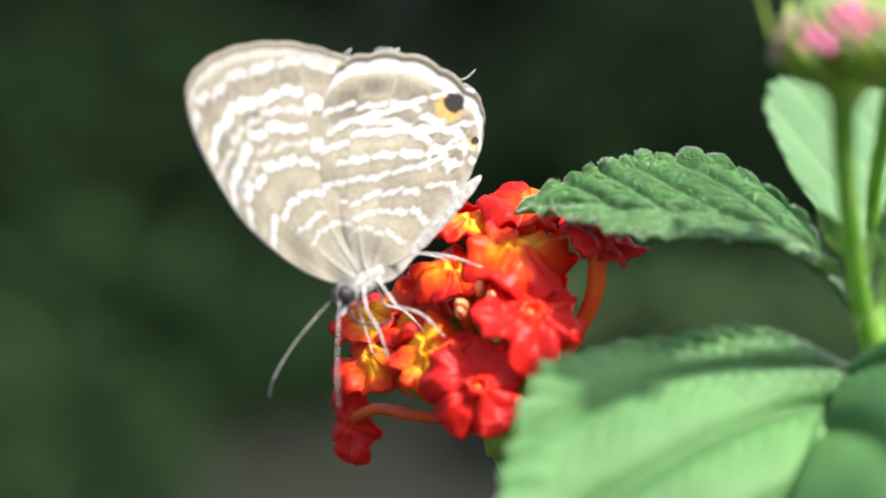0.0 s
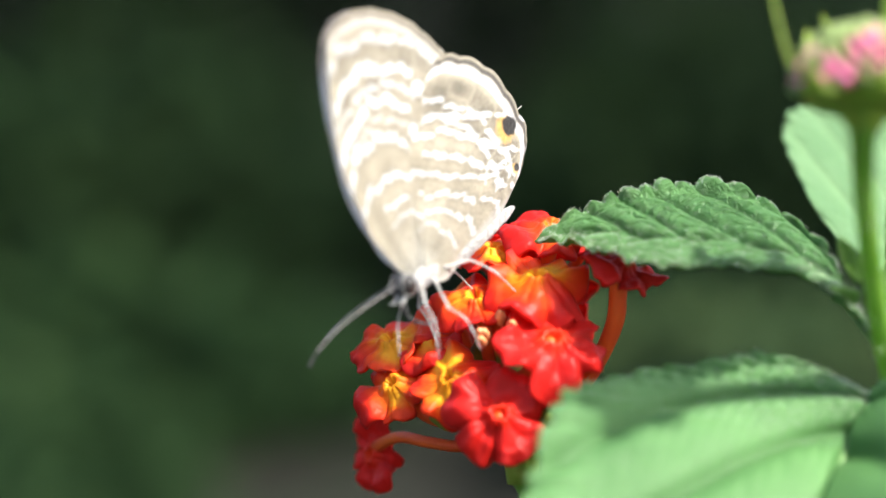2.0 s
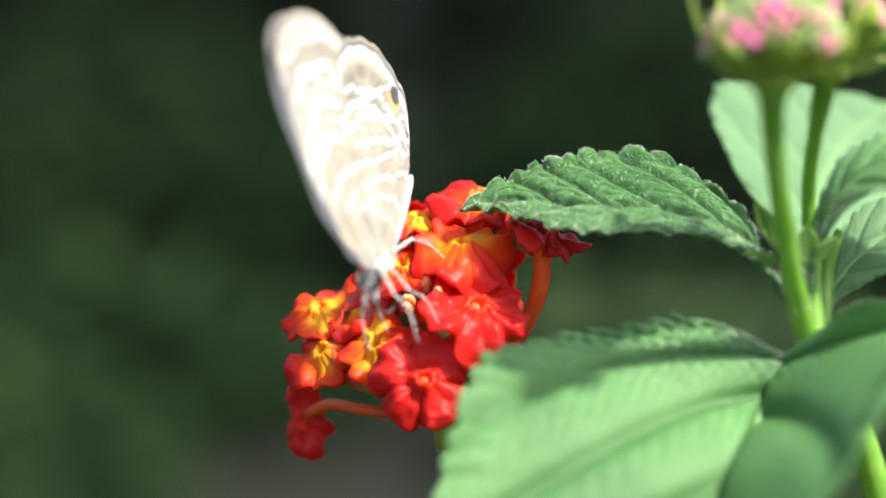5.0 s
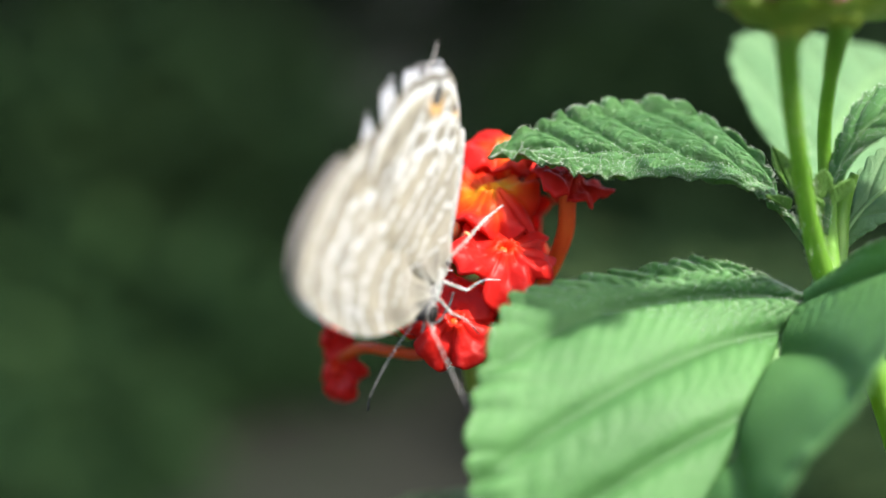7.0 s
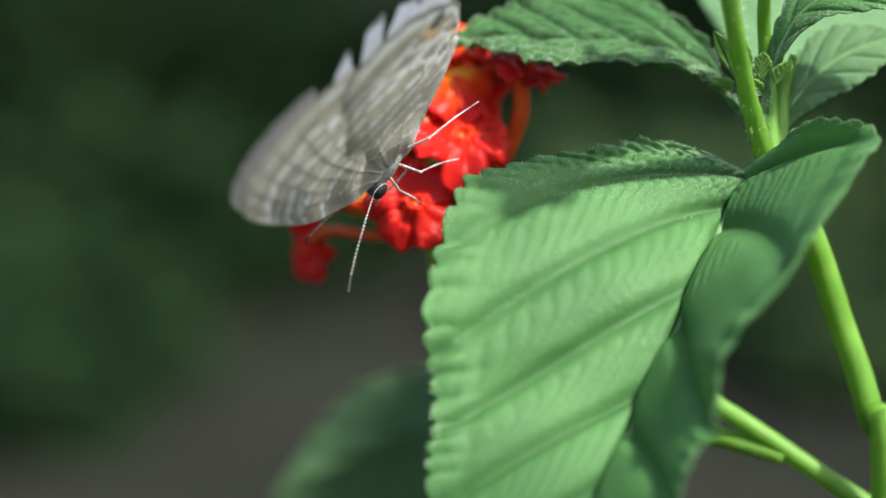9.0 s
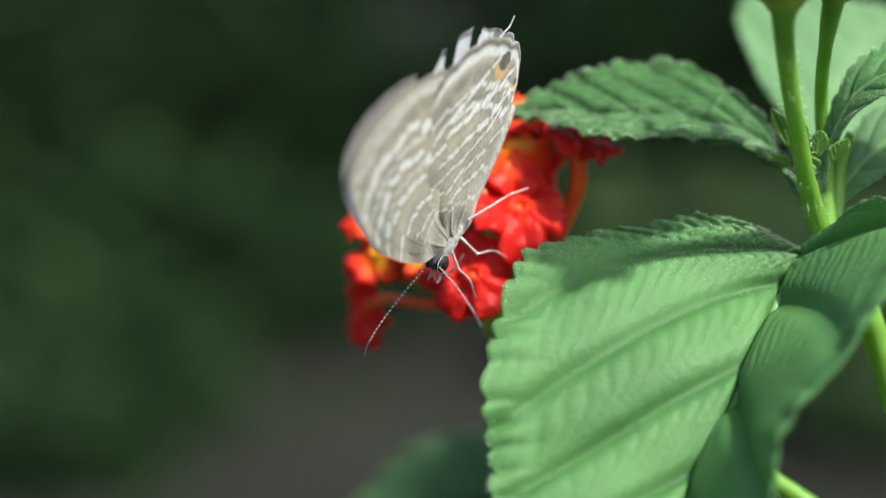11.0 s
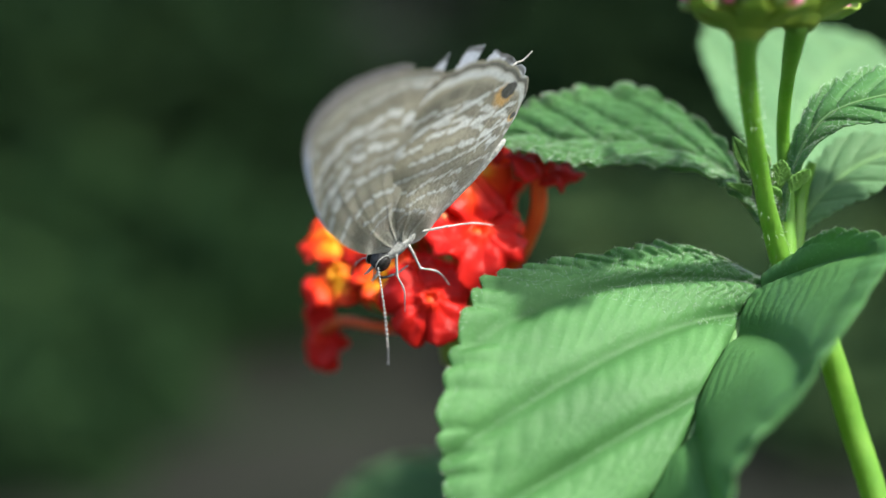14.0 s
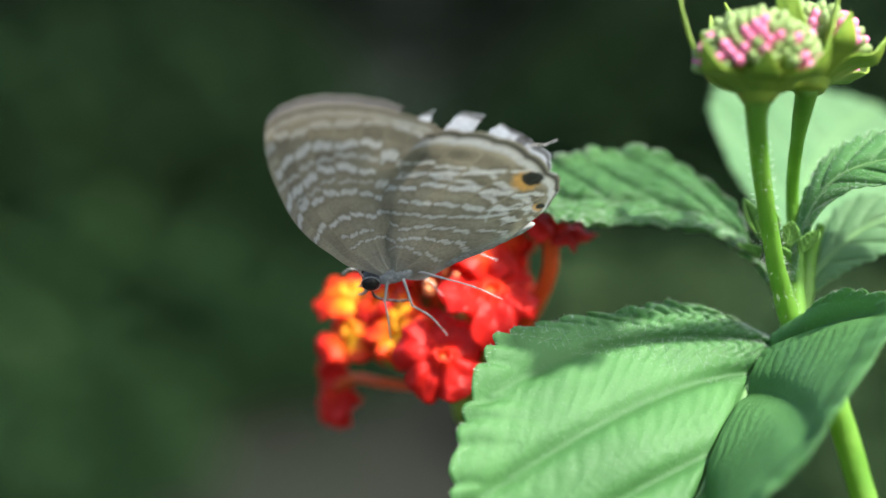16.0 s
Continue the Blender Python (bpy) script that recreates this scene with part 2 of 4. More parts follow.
def blade(mid, left, right, width_l, width_r, teeth=17, bite=0.06, veins=7, slant=1.6, pucker=0.35, curl=0.0, frill=0.0, crimp=1.0, lump=0.0, pearl=0.0, lean=1.0, crest=0.0, ns=170, nq=44, seed=1):
    """A toothed leaf blade. mid: midrib; left, right: unit ways to its edges at even steps; width_*: half widths at even steps.
    Gives points, faces and, for each point, how near a vein it lies."""
    c = spline(mid, ns)
    s = np.linspace(0, 1, ns)

    def table(rows):
        rows = np.atleast_2d(np.asarray(rows, float))
        return np.stack([np.interp(s, np.linspace(0, 1, len(rows)), rows[:, k]) for k in range(rows.shape[1])], 1)

    al, ar = table(left), table(right)
    al /= np.linalg.norm(al, axis=1)[:, None]
    ar /= np.linalg.norm(ar, axis=1)[:, None]
    wl, wr = spline(np.c_[np.zeros(len(width_l)), width_l], ns)[:, 1].clip(0.02), spline(np.c_[np.zeros(len(width_r)), width_r], ns)[:, 1].clip(0.02)
    t = np.gradient(c, axis=0)
    t /= np.linalg.norm(t, axis=1)[:, None]
    q = np.linspace(-1, 1, 2 * nq - 1)
    pts, vein, nor = np.zeros((ns, len(q), 3)), np.zeros((ns, len(q))), np.zeros((ns, len(q), 3))
    rng = np.random.default_rng(seed)
    wob = rng.uniform(-0.3, 0.3, 40)
    for j, v in enumerate(q):
        a, w, side = (al, wl, -1) if v < 0 else (ar, wr, 1)
        u = abs(v)
        n = np.cross(t, a) * side
        n *= 1 if n[:, 2].mean() > 0 else -1
        n /= np.linalg.norm(n, axis=1)[:, None]
        wave = np.abs(np.sin(math.pi * teeth * (s + 0.03 * np.interp(s * 39, range(40), wob) + (0.013 if v < 0 else 0.0)))) ** 0.7
        wave = wave * (1 + 0.8 * np.interp(s * 39, range(40), wob[::-1]))
        bead = 0.30 * bite * w.max() * (wave - 0.6) * u ** 10
        bead = bead + pearl * (wave.clip(0, 1) * np.exp(-((u - 0.91) / 0.055) ** 2) - 0.55 * np.exp(-((u - 0.8) / 0.04) ** 2)) * np.minimum(1, w / (0.4 * w.max()))
        reach = w * u * (1 + bite * (1 + 0.35 * lump * np.exp(-(s / 0.3) ** 2) * (v < 0)) * (wave - 0.6) * u ** 6)
        reach = reach * (1 + crest * np.exp(-((s - 0.085) / 0.03) ** 2) * (v < 0) * u ** 2)
        drift = 0.10 * u ** 2 * np.linalg.norm(c[-1] - c[0]) * (1 - s) * s * 2
        pos = c + a * reach[:, None] + t * drift[:, None]
        ph = s * veins - u * slant * (lean if v > 0 else 1.0) * w / max(w.max(), 1e-6) + (0.37 if v < 0 else 0.0)
        fr = np.abs((ph % 1.0) - 0.5) * 2          # 1 on a side vein
        cell = 0.65 * (1 - np.exp(-((1 - fr) * 4.0) ** 2)) + 0.5 * (1 - fr ** 2)
        rib = np.exp(-(u * w / 0.35) ** 2)
        fade = np.minimum(1, w / (0.35 * w.max())) * (1 - 0.3 * u)
        h = pucker * cell * fade * (1 - rib) - 0.25 * rib * pucker
        rung = np.abs(((u * w * 1.15 + 0.35 * np.sin(ph * 6.28 + v * 3) + 0.2 * np.sin(s * 61 + v * 17)) % 1.0) - 0.5) * 2
        tert = -0.16 * crimp * pucker * np.exp(-((1 - rung) * 3.2) ** 2) * cell * fade
        crowd = lump * np.exp(-(s / 0.32) ** 2) * (v < 0)
        tert = tert * (1 + crowd) + 0.11 * crowd * u ** 3 * (wave - 0.5)
        tert = tert + frill * u ** 3 * (np.sin(s * 23 + 2.2 * v + 1.9) + 0.5 * np.sin(s * 41 + 1.0))
        edge = 0.28 * pucker * (wave - 0.5) * u ** 8
        pos = pos + n * (h + tert + edge + bead + curl * u ** 2 * w)[:, None]
        pts[:, j], nor[:, j] = pos, n
        vein[:, j] = np.maximum(np.exp(-((1 - fr) * 4) ** 2) * 0.9 * fade, rib)
        vein[:, j] = np.maximum(vein[:, j], min(0.45, 0.22 * crimp) * np.exp(-((1 - rung) * 4.0) ** 2) * fade)
    verts, faces = thick(pts.reshape(-1, 3), ns, len(q), 0.14, nor.reshape(-1, 3))
    return verts, faces, np.r_[vein.ravel(), vein.ravel()], c


def leaf(parent, base, material, label, mid, rib=0.28, hairs=0, fuzz=0, fuzz_to=(1.0, 1.0), **form):
    """A leaf blade with its midrib, under a plant."""
    verts, faces, vein, c = blade(mid, **form)
    ob = mesh_part("leaf", verts - np.asarray(base), faces, material, parent, label, floats=[("vein", vein)])
    if hairs:
        rng = np.random.default_rng(hairs)
        grid = verts[:len(verts) // 2].reshape(170 if "ns" not in form else form["ns"], -1, 3)
        hv, hf = [], []
        for _ in range(hairs):
            k, side = rng.integers(6, len(grid) - 4), rng.random() < 0.5
            e, inn = (grid[k, 0], grid[k, 3]) if side else (grid[k, -1], grid[k, -4])
            q = rng.random() ** 2 * 2.5
            out = (e - inn) / (np.linalg.norm(e - inn) + 1e-6)
            root = e - out * q * 0.35
            d = out * (1 - 0.3 * q) + rng.normal(size=3) * 0.45 + np.array([0, -0.2, 0.35])
            d *= rng.uniform(0.1, 0.22) / np.linalg.norm(d)
            v, f = tube([root - d * 0.2, root + d * 0.5, root + d], [0.014, 0.010, 0.003], 3, 3, base)
            hf += [tuple(i + len(hv) for i in face) for face in f]
            hv += list(v)
        # finer fuzz on the face of the blade
        for _ in range(fuzz):
            k, j = rng.integers(3, int(len(grid) * fuzz_to[0]) - 3), rng.integers(2, int(grid.shape[1] * fuzz_to[1]) - 3)
            e = grid[k, j] + (grid[k + 1, j + 1] - grid[k, j]) * rng.random()
            n = np.cross(grid[k + 1, j] - grid[k, j], grid[k, j + 1] - grid[k, j])
            n *= (1 if n[2] > 0 else -1) / (np.linalg.norm(n) + 1e-9)
            d = (n + rng.normal(size=3) * 0.4) * rng.uniform(0.07, 0.15)
            v, f = tube([e - d * 0.2, e + d * 0.5, e + d], [0.016, 0.011, 0.004], 3, 3, base)
            hf += [tuple(i + len(hv) for i in face) for face in f]
            hv += list(v)
        tagged(mesh_part("leaf_hairs", hv, hf, HAIR, ob, "short pale bristles"), kind="stuff")
    low = c - np.array([0, 0.0, 0.12])
    v, f = tube(low[::12], [rib, rib * 0.8, rib * 0.5, 0.06], 30, 8, base)
    mesh_part("midrib", v, f, MIDRIB, ob)
    return ob


# ---------------------------------------------------------------- ground and shrubs behind
def ground_material():
    m = Mat("shaded_soil")
    a, b = m.noise(4.5, 5), m.noise(60, 6)
    # soil tones darkened to hold the shade that lies behind the blossom
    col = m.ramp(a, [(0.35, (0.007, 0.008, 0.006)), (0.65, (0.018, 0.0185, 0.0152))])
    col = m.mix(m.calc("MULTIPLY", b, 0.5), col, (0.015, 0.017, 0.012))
    return m.skin(col, 0.95, b, 0.006, None, 0.0, 0.1)


def make_ground():
    n, rings = 48, [0, 0.4, 0.9, 1.6, 2.6, 4.5, 9, 25, 90, 400]
    verts = [(0, 0, 0)]
    for r in rings[1:]:
        for k in range(n):
            a = 2 * math.pi * k / n
            x, y = r * math.cos(a), r * math.sin(a)
            verts.append((x, y, 0.025 * noise.noise((x * 1.3, y * 1.3, 0)) if r < 20 else 0))
    faces = [(0, 1 + k, 1 + (k + 1) % n) for k in range(n)]
    for i in range(len(rings) - 2):
        o, p = 1 + i * n, 1 + (i + 1) * n
        faces += [(o + k, p + k, p + (k + 1) % n, o + (k + 1) % n) for k in range(n)]
    me = bpy.data.meshes.new("ground")
    me.from_pydata(verts, [], faces)
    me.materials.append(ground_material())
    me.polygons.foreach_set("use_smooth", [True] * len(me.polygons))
    tagged(new("ground", me), "bare soil under the shrubs, shade put into its dark colour", "ground", kind="structure")


def shrub_material():
    m = Mat("shrub_leaf_shaded")
    r = m.n("NewGeometry").outputs["Random Per Island"]
    # near-black greens: the shade at the back is put into the leaf colour
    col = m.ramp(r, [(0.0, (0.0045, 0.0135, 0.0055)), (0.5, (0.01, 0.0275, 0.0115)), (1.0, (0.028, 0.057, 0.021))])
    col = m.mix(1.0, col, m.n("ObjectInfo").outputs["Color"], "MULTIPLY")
    return m.skin(col, 0.8, m.noise(90, 3), 0.001, None, 0.0, 0.06)


def make_shrubs():
    """Dense undergrowth some way behind the blossom, as heaped small leaves on thin stems, with shade put into their
    colour.
    """
    rng = np.random.default_rng(5)
    mat = shrub_material()
    # place, height, spread and a factor on the leaf colour, low where shade is painted in
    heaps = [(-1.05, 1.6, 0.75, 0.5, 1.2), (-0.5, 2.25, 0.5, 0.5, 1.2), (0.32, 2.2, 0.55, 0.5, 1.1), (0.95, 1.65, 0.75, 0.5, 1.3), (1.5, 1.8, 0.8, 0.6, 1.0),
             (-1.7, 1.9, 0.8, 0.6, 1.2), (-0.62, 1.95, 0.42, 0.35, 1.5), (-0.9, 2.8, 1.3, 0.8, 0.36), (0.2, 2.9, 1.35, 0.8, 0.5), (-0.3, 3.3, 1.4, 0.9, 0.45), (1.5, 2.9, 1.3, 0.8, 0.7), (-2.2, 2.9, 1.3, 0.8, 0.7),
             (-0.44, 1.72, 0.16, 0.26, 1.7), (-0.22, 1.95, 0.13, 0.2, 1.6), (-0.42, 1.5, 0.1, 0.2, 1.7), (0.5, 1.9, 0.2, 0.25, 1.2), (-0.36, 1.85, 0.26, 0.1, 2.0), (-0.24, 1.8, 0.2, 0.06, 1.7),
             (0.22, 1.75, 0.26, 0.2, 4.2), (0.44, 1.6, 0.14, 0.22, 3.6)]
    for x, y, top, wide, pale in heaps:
        count = int(5200 * wide / 0.5)
        verts, faces = [], []
        for _ in range(count):
            a, r = rng.uniform(0, 2 * math.pi), wide * math.sqrt(rng.uniform(0, 1))
            r *= 0.75 + 0.45 * noise.noise((math.cos(a) * 2 + x * 9, math.sin(a) * 2, y))
            h = top * (0.8 + 0.5 * noise.noise((r * math.cos(a) * 4 + x * 5, r * math.sin(a) * 4, y * 3))) * (0.12 + 0.88 * rng.uniform() ** 0.75) * (1 - 0.45 * (r / wide) ** 2)
            p = np.array([x + r * math.cos(a), y + 0.8 * r * math.sin(a), h])
            d = rng.normal(size=3)
            d[2] = abs(d[2]) * 0.4 - 0.3
            d /= np.linalg.norm(d)
            e = np.cross(d, rng.normal(size=3))
            e /= np.linalg.norm(e)
            size = rng.uniform(0.022, 0.05)
            k = len(verts)
            n = np.cross(d, e) * size * 0.12
            verts += [p, p + d * size * 0.45 + e * size * 0.27 + n, p + d * size, p + d * size * 0.45 - e * size * 0.27 + n, p + d * size * 0.5]
            faces += [(k, k + 1, k + 4), (k + 1, k + 2, k + 4), (k + 2, k + 3, k + 4), (k + 3, k, k + 4)]
        for _ in range(14):
            a, r = rng.uniform(0, 2 * math.pi), wide * 0.5 * rng.uniform()
            f = np.array([x + r * math.cos(a), y + r * math.sin(a), -0.01])
            g = f + np.array([rng.normal() * 0.12, rng.normal() * 0.1, top * 0.8])
            v, q = tube([f, (f + g) / 2 + rng.normal(size=3) * 0.02, g], [0.006, 0.005, 0.003], 6, 5)
            k = len(verts)
            verts += list(v)
            faces += [tuple(i + k for i in face) for face in q]
        me = bpy.data.meshes.new("shrub")
        me.from_pydata(np.array(verts).tolist(), [], faces)
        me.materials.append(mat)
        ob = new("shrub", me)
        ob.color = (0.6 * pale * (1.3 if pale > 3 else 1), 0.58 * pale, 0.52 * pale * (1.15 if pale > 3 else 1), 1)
        tagged(ob, "low olive-brown leafy undergrowth over bare soil" if pale > 3 else "dense leafy undergrowth, its green darkened to stand for shade", "shrub", "shrubs behind the blossom", "stuff")


# ---------------------------------------------------------------- the leafy branch
def make_branch():
    base = (33.5, -2.0, -16.3)
    plant = thing("lantana_branch", base, "green lantana branch with toothed hairy leaves", "plant")

    def stem(name, pts, radii, mat=STEM, n=40, label=""):
        v, f = tube(pts, radii, n, 14, base, 0.02)
        return mesh_part(name, v, f, mat, plant, label)

    # the stem bends down to its root in the soil
    down = M.to_3x3().inverted() @ Vector((0, 0, -1))
    deep = (M @ (Vector((36, -2, -32)) * U)).z / U + 4
    ground_root = [tuple(Vector((36, -2, -32)) + down * deep * k + Vector((14 * k, 8 * k, 0)) * (1.6 - k)) for k in (1.0, 0.7, 0.4, 0.15)]
    stem("stem", [*ground_root, (36, -2, -32), (34.9, -2, -22.4), (32.7, -2, -15.2), (30.7, -3, -9.6), (28.4, -4.2, -6.0), (27.0, -5, -3.6)], [3.0, 2.4, 1.8, 1.3, 1.05, 1.0, 0.95, 0.95, 0.95, 0.9], n=90)
    stem("flower_stalk", [(27.4, -4.8, -4.6), (26.3, -6.5, -1.8), (25.2, -9.0, 1.1), (23.6, -13.5, 6.4), (22.7, -17, 9.8), (22.6, -18, 11.2)], [0.8, 0.72, 0.62, 0.62, 0.7, 1.0])
    stem("flower_stalk", [(27.6, -4.4, -4.2), (27.6, -3.8, 0.5), (27.1, -4.8, 5.4), (26.7, -9.0, 9.0), (26.5, -14, 12.3)], [0.7, 0.55, 0.46, 0.48, 0.8])
    stem("side_shoot", [(27.6, -4, -4.6), (28.4, -2.5, -1.5), (28.8, -2, 1.0), (29.6, -2.5, 3.4)], [0.9, 0.75, 0.6, 0.3])
    stem("side_stem", [(35.5, 0.0, -29.5), (31.3, 0, -26.6), (26.5, 0, -23.2), (22.6, 0, -20.6), (16, 2, -16)], [0.75, 0.72, 0.7, 0.66, 0.5])
    # hairs on the stalk nearest to the lens
    rng = np.random.default_rng(3)
    verts, faces = [], []
    line = spline([(27.2, -4.9, -4.2), (25.2, -9.0, 1.1), (23.6, -13.5, 6.4), (22.7, -17, 9.8)], 200)
    for _ in range(260):
        p = line[rng.integers(0, 200)]
        d = rng.normal(size=3)
        d[1] *= 0.5
        d /= np.linalg.norm(d)
        v, f = tube([p + d * 0.68, p + d * 0.85 + [0, 0, 0.04], p + d * 1.0], [0.02, 0.012, 0.004], 3, 3, base)
        faces += [tuple(i + len(verts) for i in q) for q in f]
        verts += list(v)
    tagged(mesh_part("stalk_hairs", verts, faces, HAIR, plant, "short pale bristles"), kind="stuff")

    # the leaf beside the blossom
    leaf(plant, base, LEAF_DULL, "green toothed leaf with puckered surface, its tip over the blossom",
         [(26.5, -3.4, -1.6), (24.5, -2.3, 1.2), (23.2, -1.2, 2.8), (19.7, -0.3, 4.2), (15.6, 0, 4.65), (12.7, 0, 4.75), (9.1, 1.0, 5.05), (4.8, 2.0, 4.9)],
         left=[(-0.14, -0.86, -0.43)], right=[(-0.1, 0.73, 0.58)],
         width_l=[0.43, 1.5, 2.9, 3.4, 4.5, 3.9, 2.4, 0.02], width_r=[0.62, 1.5, 4.9, 6.7, 6.3, 5.1, 3.0, 0.02],
         teeth=16, bite=0.1, veins=6.5, slant=1.5, pucker=0.6, frill=0.08, crimp=2.2, pearl=0.38, ns=220, nq=60, hairs=1400, fuzz=2400, fuzz_to=(1.0, 0.6), seed=2)
    # the broad leaf before it
    leaf(plant, base, LEAF, "broad green toothed leaf with deep side veins, folded along its midrib",
         [(26.2, -5.1, -5.2), (25.5, -5.4, -5.7), (24.0, -6.5, -8.0), (20.8, -12.4, -13.1), (17.4, -15.9, -19.2), (14.6, -20, -24), (12, -23, -29), (10.5, -25, -33)],
         left=[(-0.72, 0.26, 0.43), (-1.09, -0.09, 0.3), (-0.98, -0.07, 0.11), (-1.0, 0.16, -0.01), (-0.95, 0.2, -0.1)],
         right=[(0.51, -0.59, 0.61), (0.73, -0.47, 0.5), (0.25, -0.9, 0.13), (0.43, -0.85, 0.03), (0.4, -0.85, 0)],
         width_l=[1.9, 9.5, 16.9, 16.7, 12.8, 10.6, 7.0, 0.02], width_r=[0.5, 7.8, 13.7, 13.1, 11.6, 9.5, 6.0, 0.02],
         teeth=33, bite=0.03, veins=6.5, slant=2.0, lean=0.45, pucker=0.75, frill=0.3, curl=0.006, crimp=0.55, crest=0.1, lump=4.0, pearl=0.14, ns=260, nq=70, rib=0.42, hairs=1200, fuzz=3000, fuzz_to=(0.32, 0.52), seed=4)
    # the pale leaf behind
    leaf(plant, base, LEAF_PALE, "pale green underside of a leaf behind the stalks",
         [(28.2, -2, -2.5), (29.5, 8, 2.0), (32, 17, 7.5), (35.5, 23, 11.6), (39.5, 27, 14.6)],
         left=[(-0.92, 0.2, 0.42)], right=[(0.9, 0.1, -0.42)],
         width_l=[0.3, 1.0, 6.8, 10.4, 9.0, 0.02], width_r=[0.3, 1.0, 6.5, 9.0, 8.0, 0.02], teeth=19, bite=0.06, veins=7, pucker=0.3, seed=6)
    # the young leaves that arch away at the fork
    leaf(plant, base, LEAF, "young arching leaf with bristly puckered edge",
         [(27.2, -4.5, -0.6), (27.8, -5.4, 3.2), (29.6, -6.4, 6.4), (32.6, -7.4, 7.8), (36.5, -8.4, 8.2), (42, -9.5, 7.2)],
         left=[(-0.2, 0.8, 0.45)], right=[(0.25, -0.55, -0.8)],
         width_l=[0.3, 1.2, 2.6, 3.6, 3.4, 0.02], width_r=[0.3, 0.9, 1.7, 2.4, 2.6, 0.02], teeth=17, bite=0.12, veins=8, pucker=0.22, rib=0.16, hairs=900, fuzz=900, seed=8)
    leaf(plant, base, LEAF_PALE, "pale green folded young leaf",
         [(27.8, -3.5, -3.6), (28.6, -2.2, -1.4), (30.4, -1.6, 1.2), (33.6, -1.2, 3.6), (38, -1, 5.0)],
         left=[(-0.5, 0.5, 0.7)], right=[(0.35, -0.5, -0.8)],
         width_l=[0.2, 0.9, 2.0, 2.4, 0.02], width_r=[0.2, 0.9, 2.0, 2.6, 0.02], teeth=15, bite=0.1, veins=7, pucker=0.2, seed=9)
    # leaflets in the fork
    for k, (p, d, size) in enumerate([((25.0, -4.6, 2.2), (-0.4, -0.2, 0.85), 3.4), ((25.6, -5.2, 2.0), (-0.15, -0.3, 0.9), 3.0), ((26.6, -5.8, 1.4), (0.05, -0.4, 0.9), 2.4), ((27.5, -6, 1.2), (0.5, -0.3, 0.8), 2.2),
                                      ((24.8, -4.4, 1.0), (-0.8, -0.2, 0.5), 1.9), ((26.2, -6, 0.4), (-0.2, -0.6, 0.7), 1.9)]):
        p, d = np.array(p), np.array(d)
        verts, faces, vein, _ = blade([p, p + d * size * 0.5, p + d * size], left=[(-0.7, -0.4, 0.2)], right=[(0.7, -0.3, 0.2)], width_l=[0.2, 0.8, 0.55, 0.02],
                                      width_r=[0.2, 0.8, 0.55, 0.02], teeth=5, bite=0.1, veins=5, pucker=0.15, ns=30, nq=8, seed=20 + k)
        mesh_part("leaflet", verts - np.array(base), faces, LEAF_YOUNG, plant, floats=[("vein", vein)])
    # the leaf low behind
    leaf(plant, base, LEAF_DEEP, "dark green leaf low behind the branch",
         [(16, 2.2, -16.2), (9, 30, -24), (4, 48, -29), (-4, 56, -33), (-14, 60, -39)],
         left=[(0.2, 0.3, -0.9)], right=[(-0.35, 0.25, 0.85)],
         width_l=[0.3, 0.6, 8, 12, 8, 0.02], width_r=[0.3, 0.4, 4.5, 6, 4, 0.02], teeth=15, bite=0.06, veins=7, pucker=0.5, seed=12)


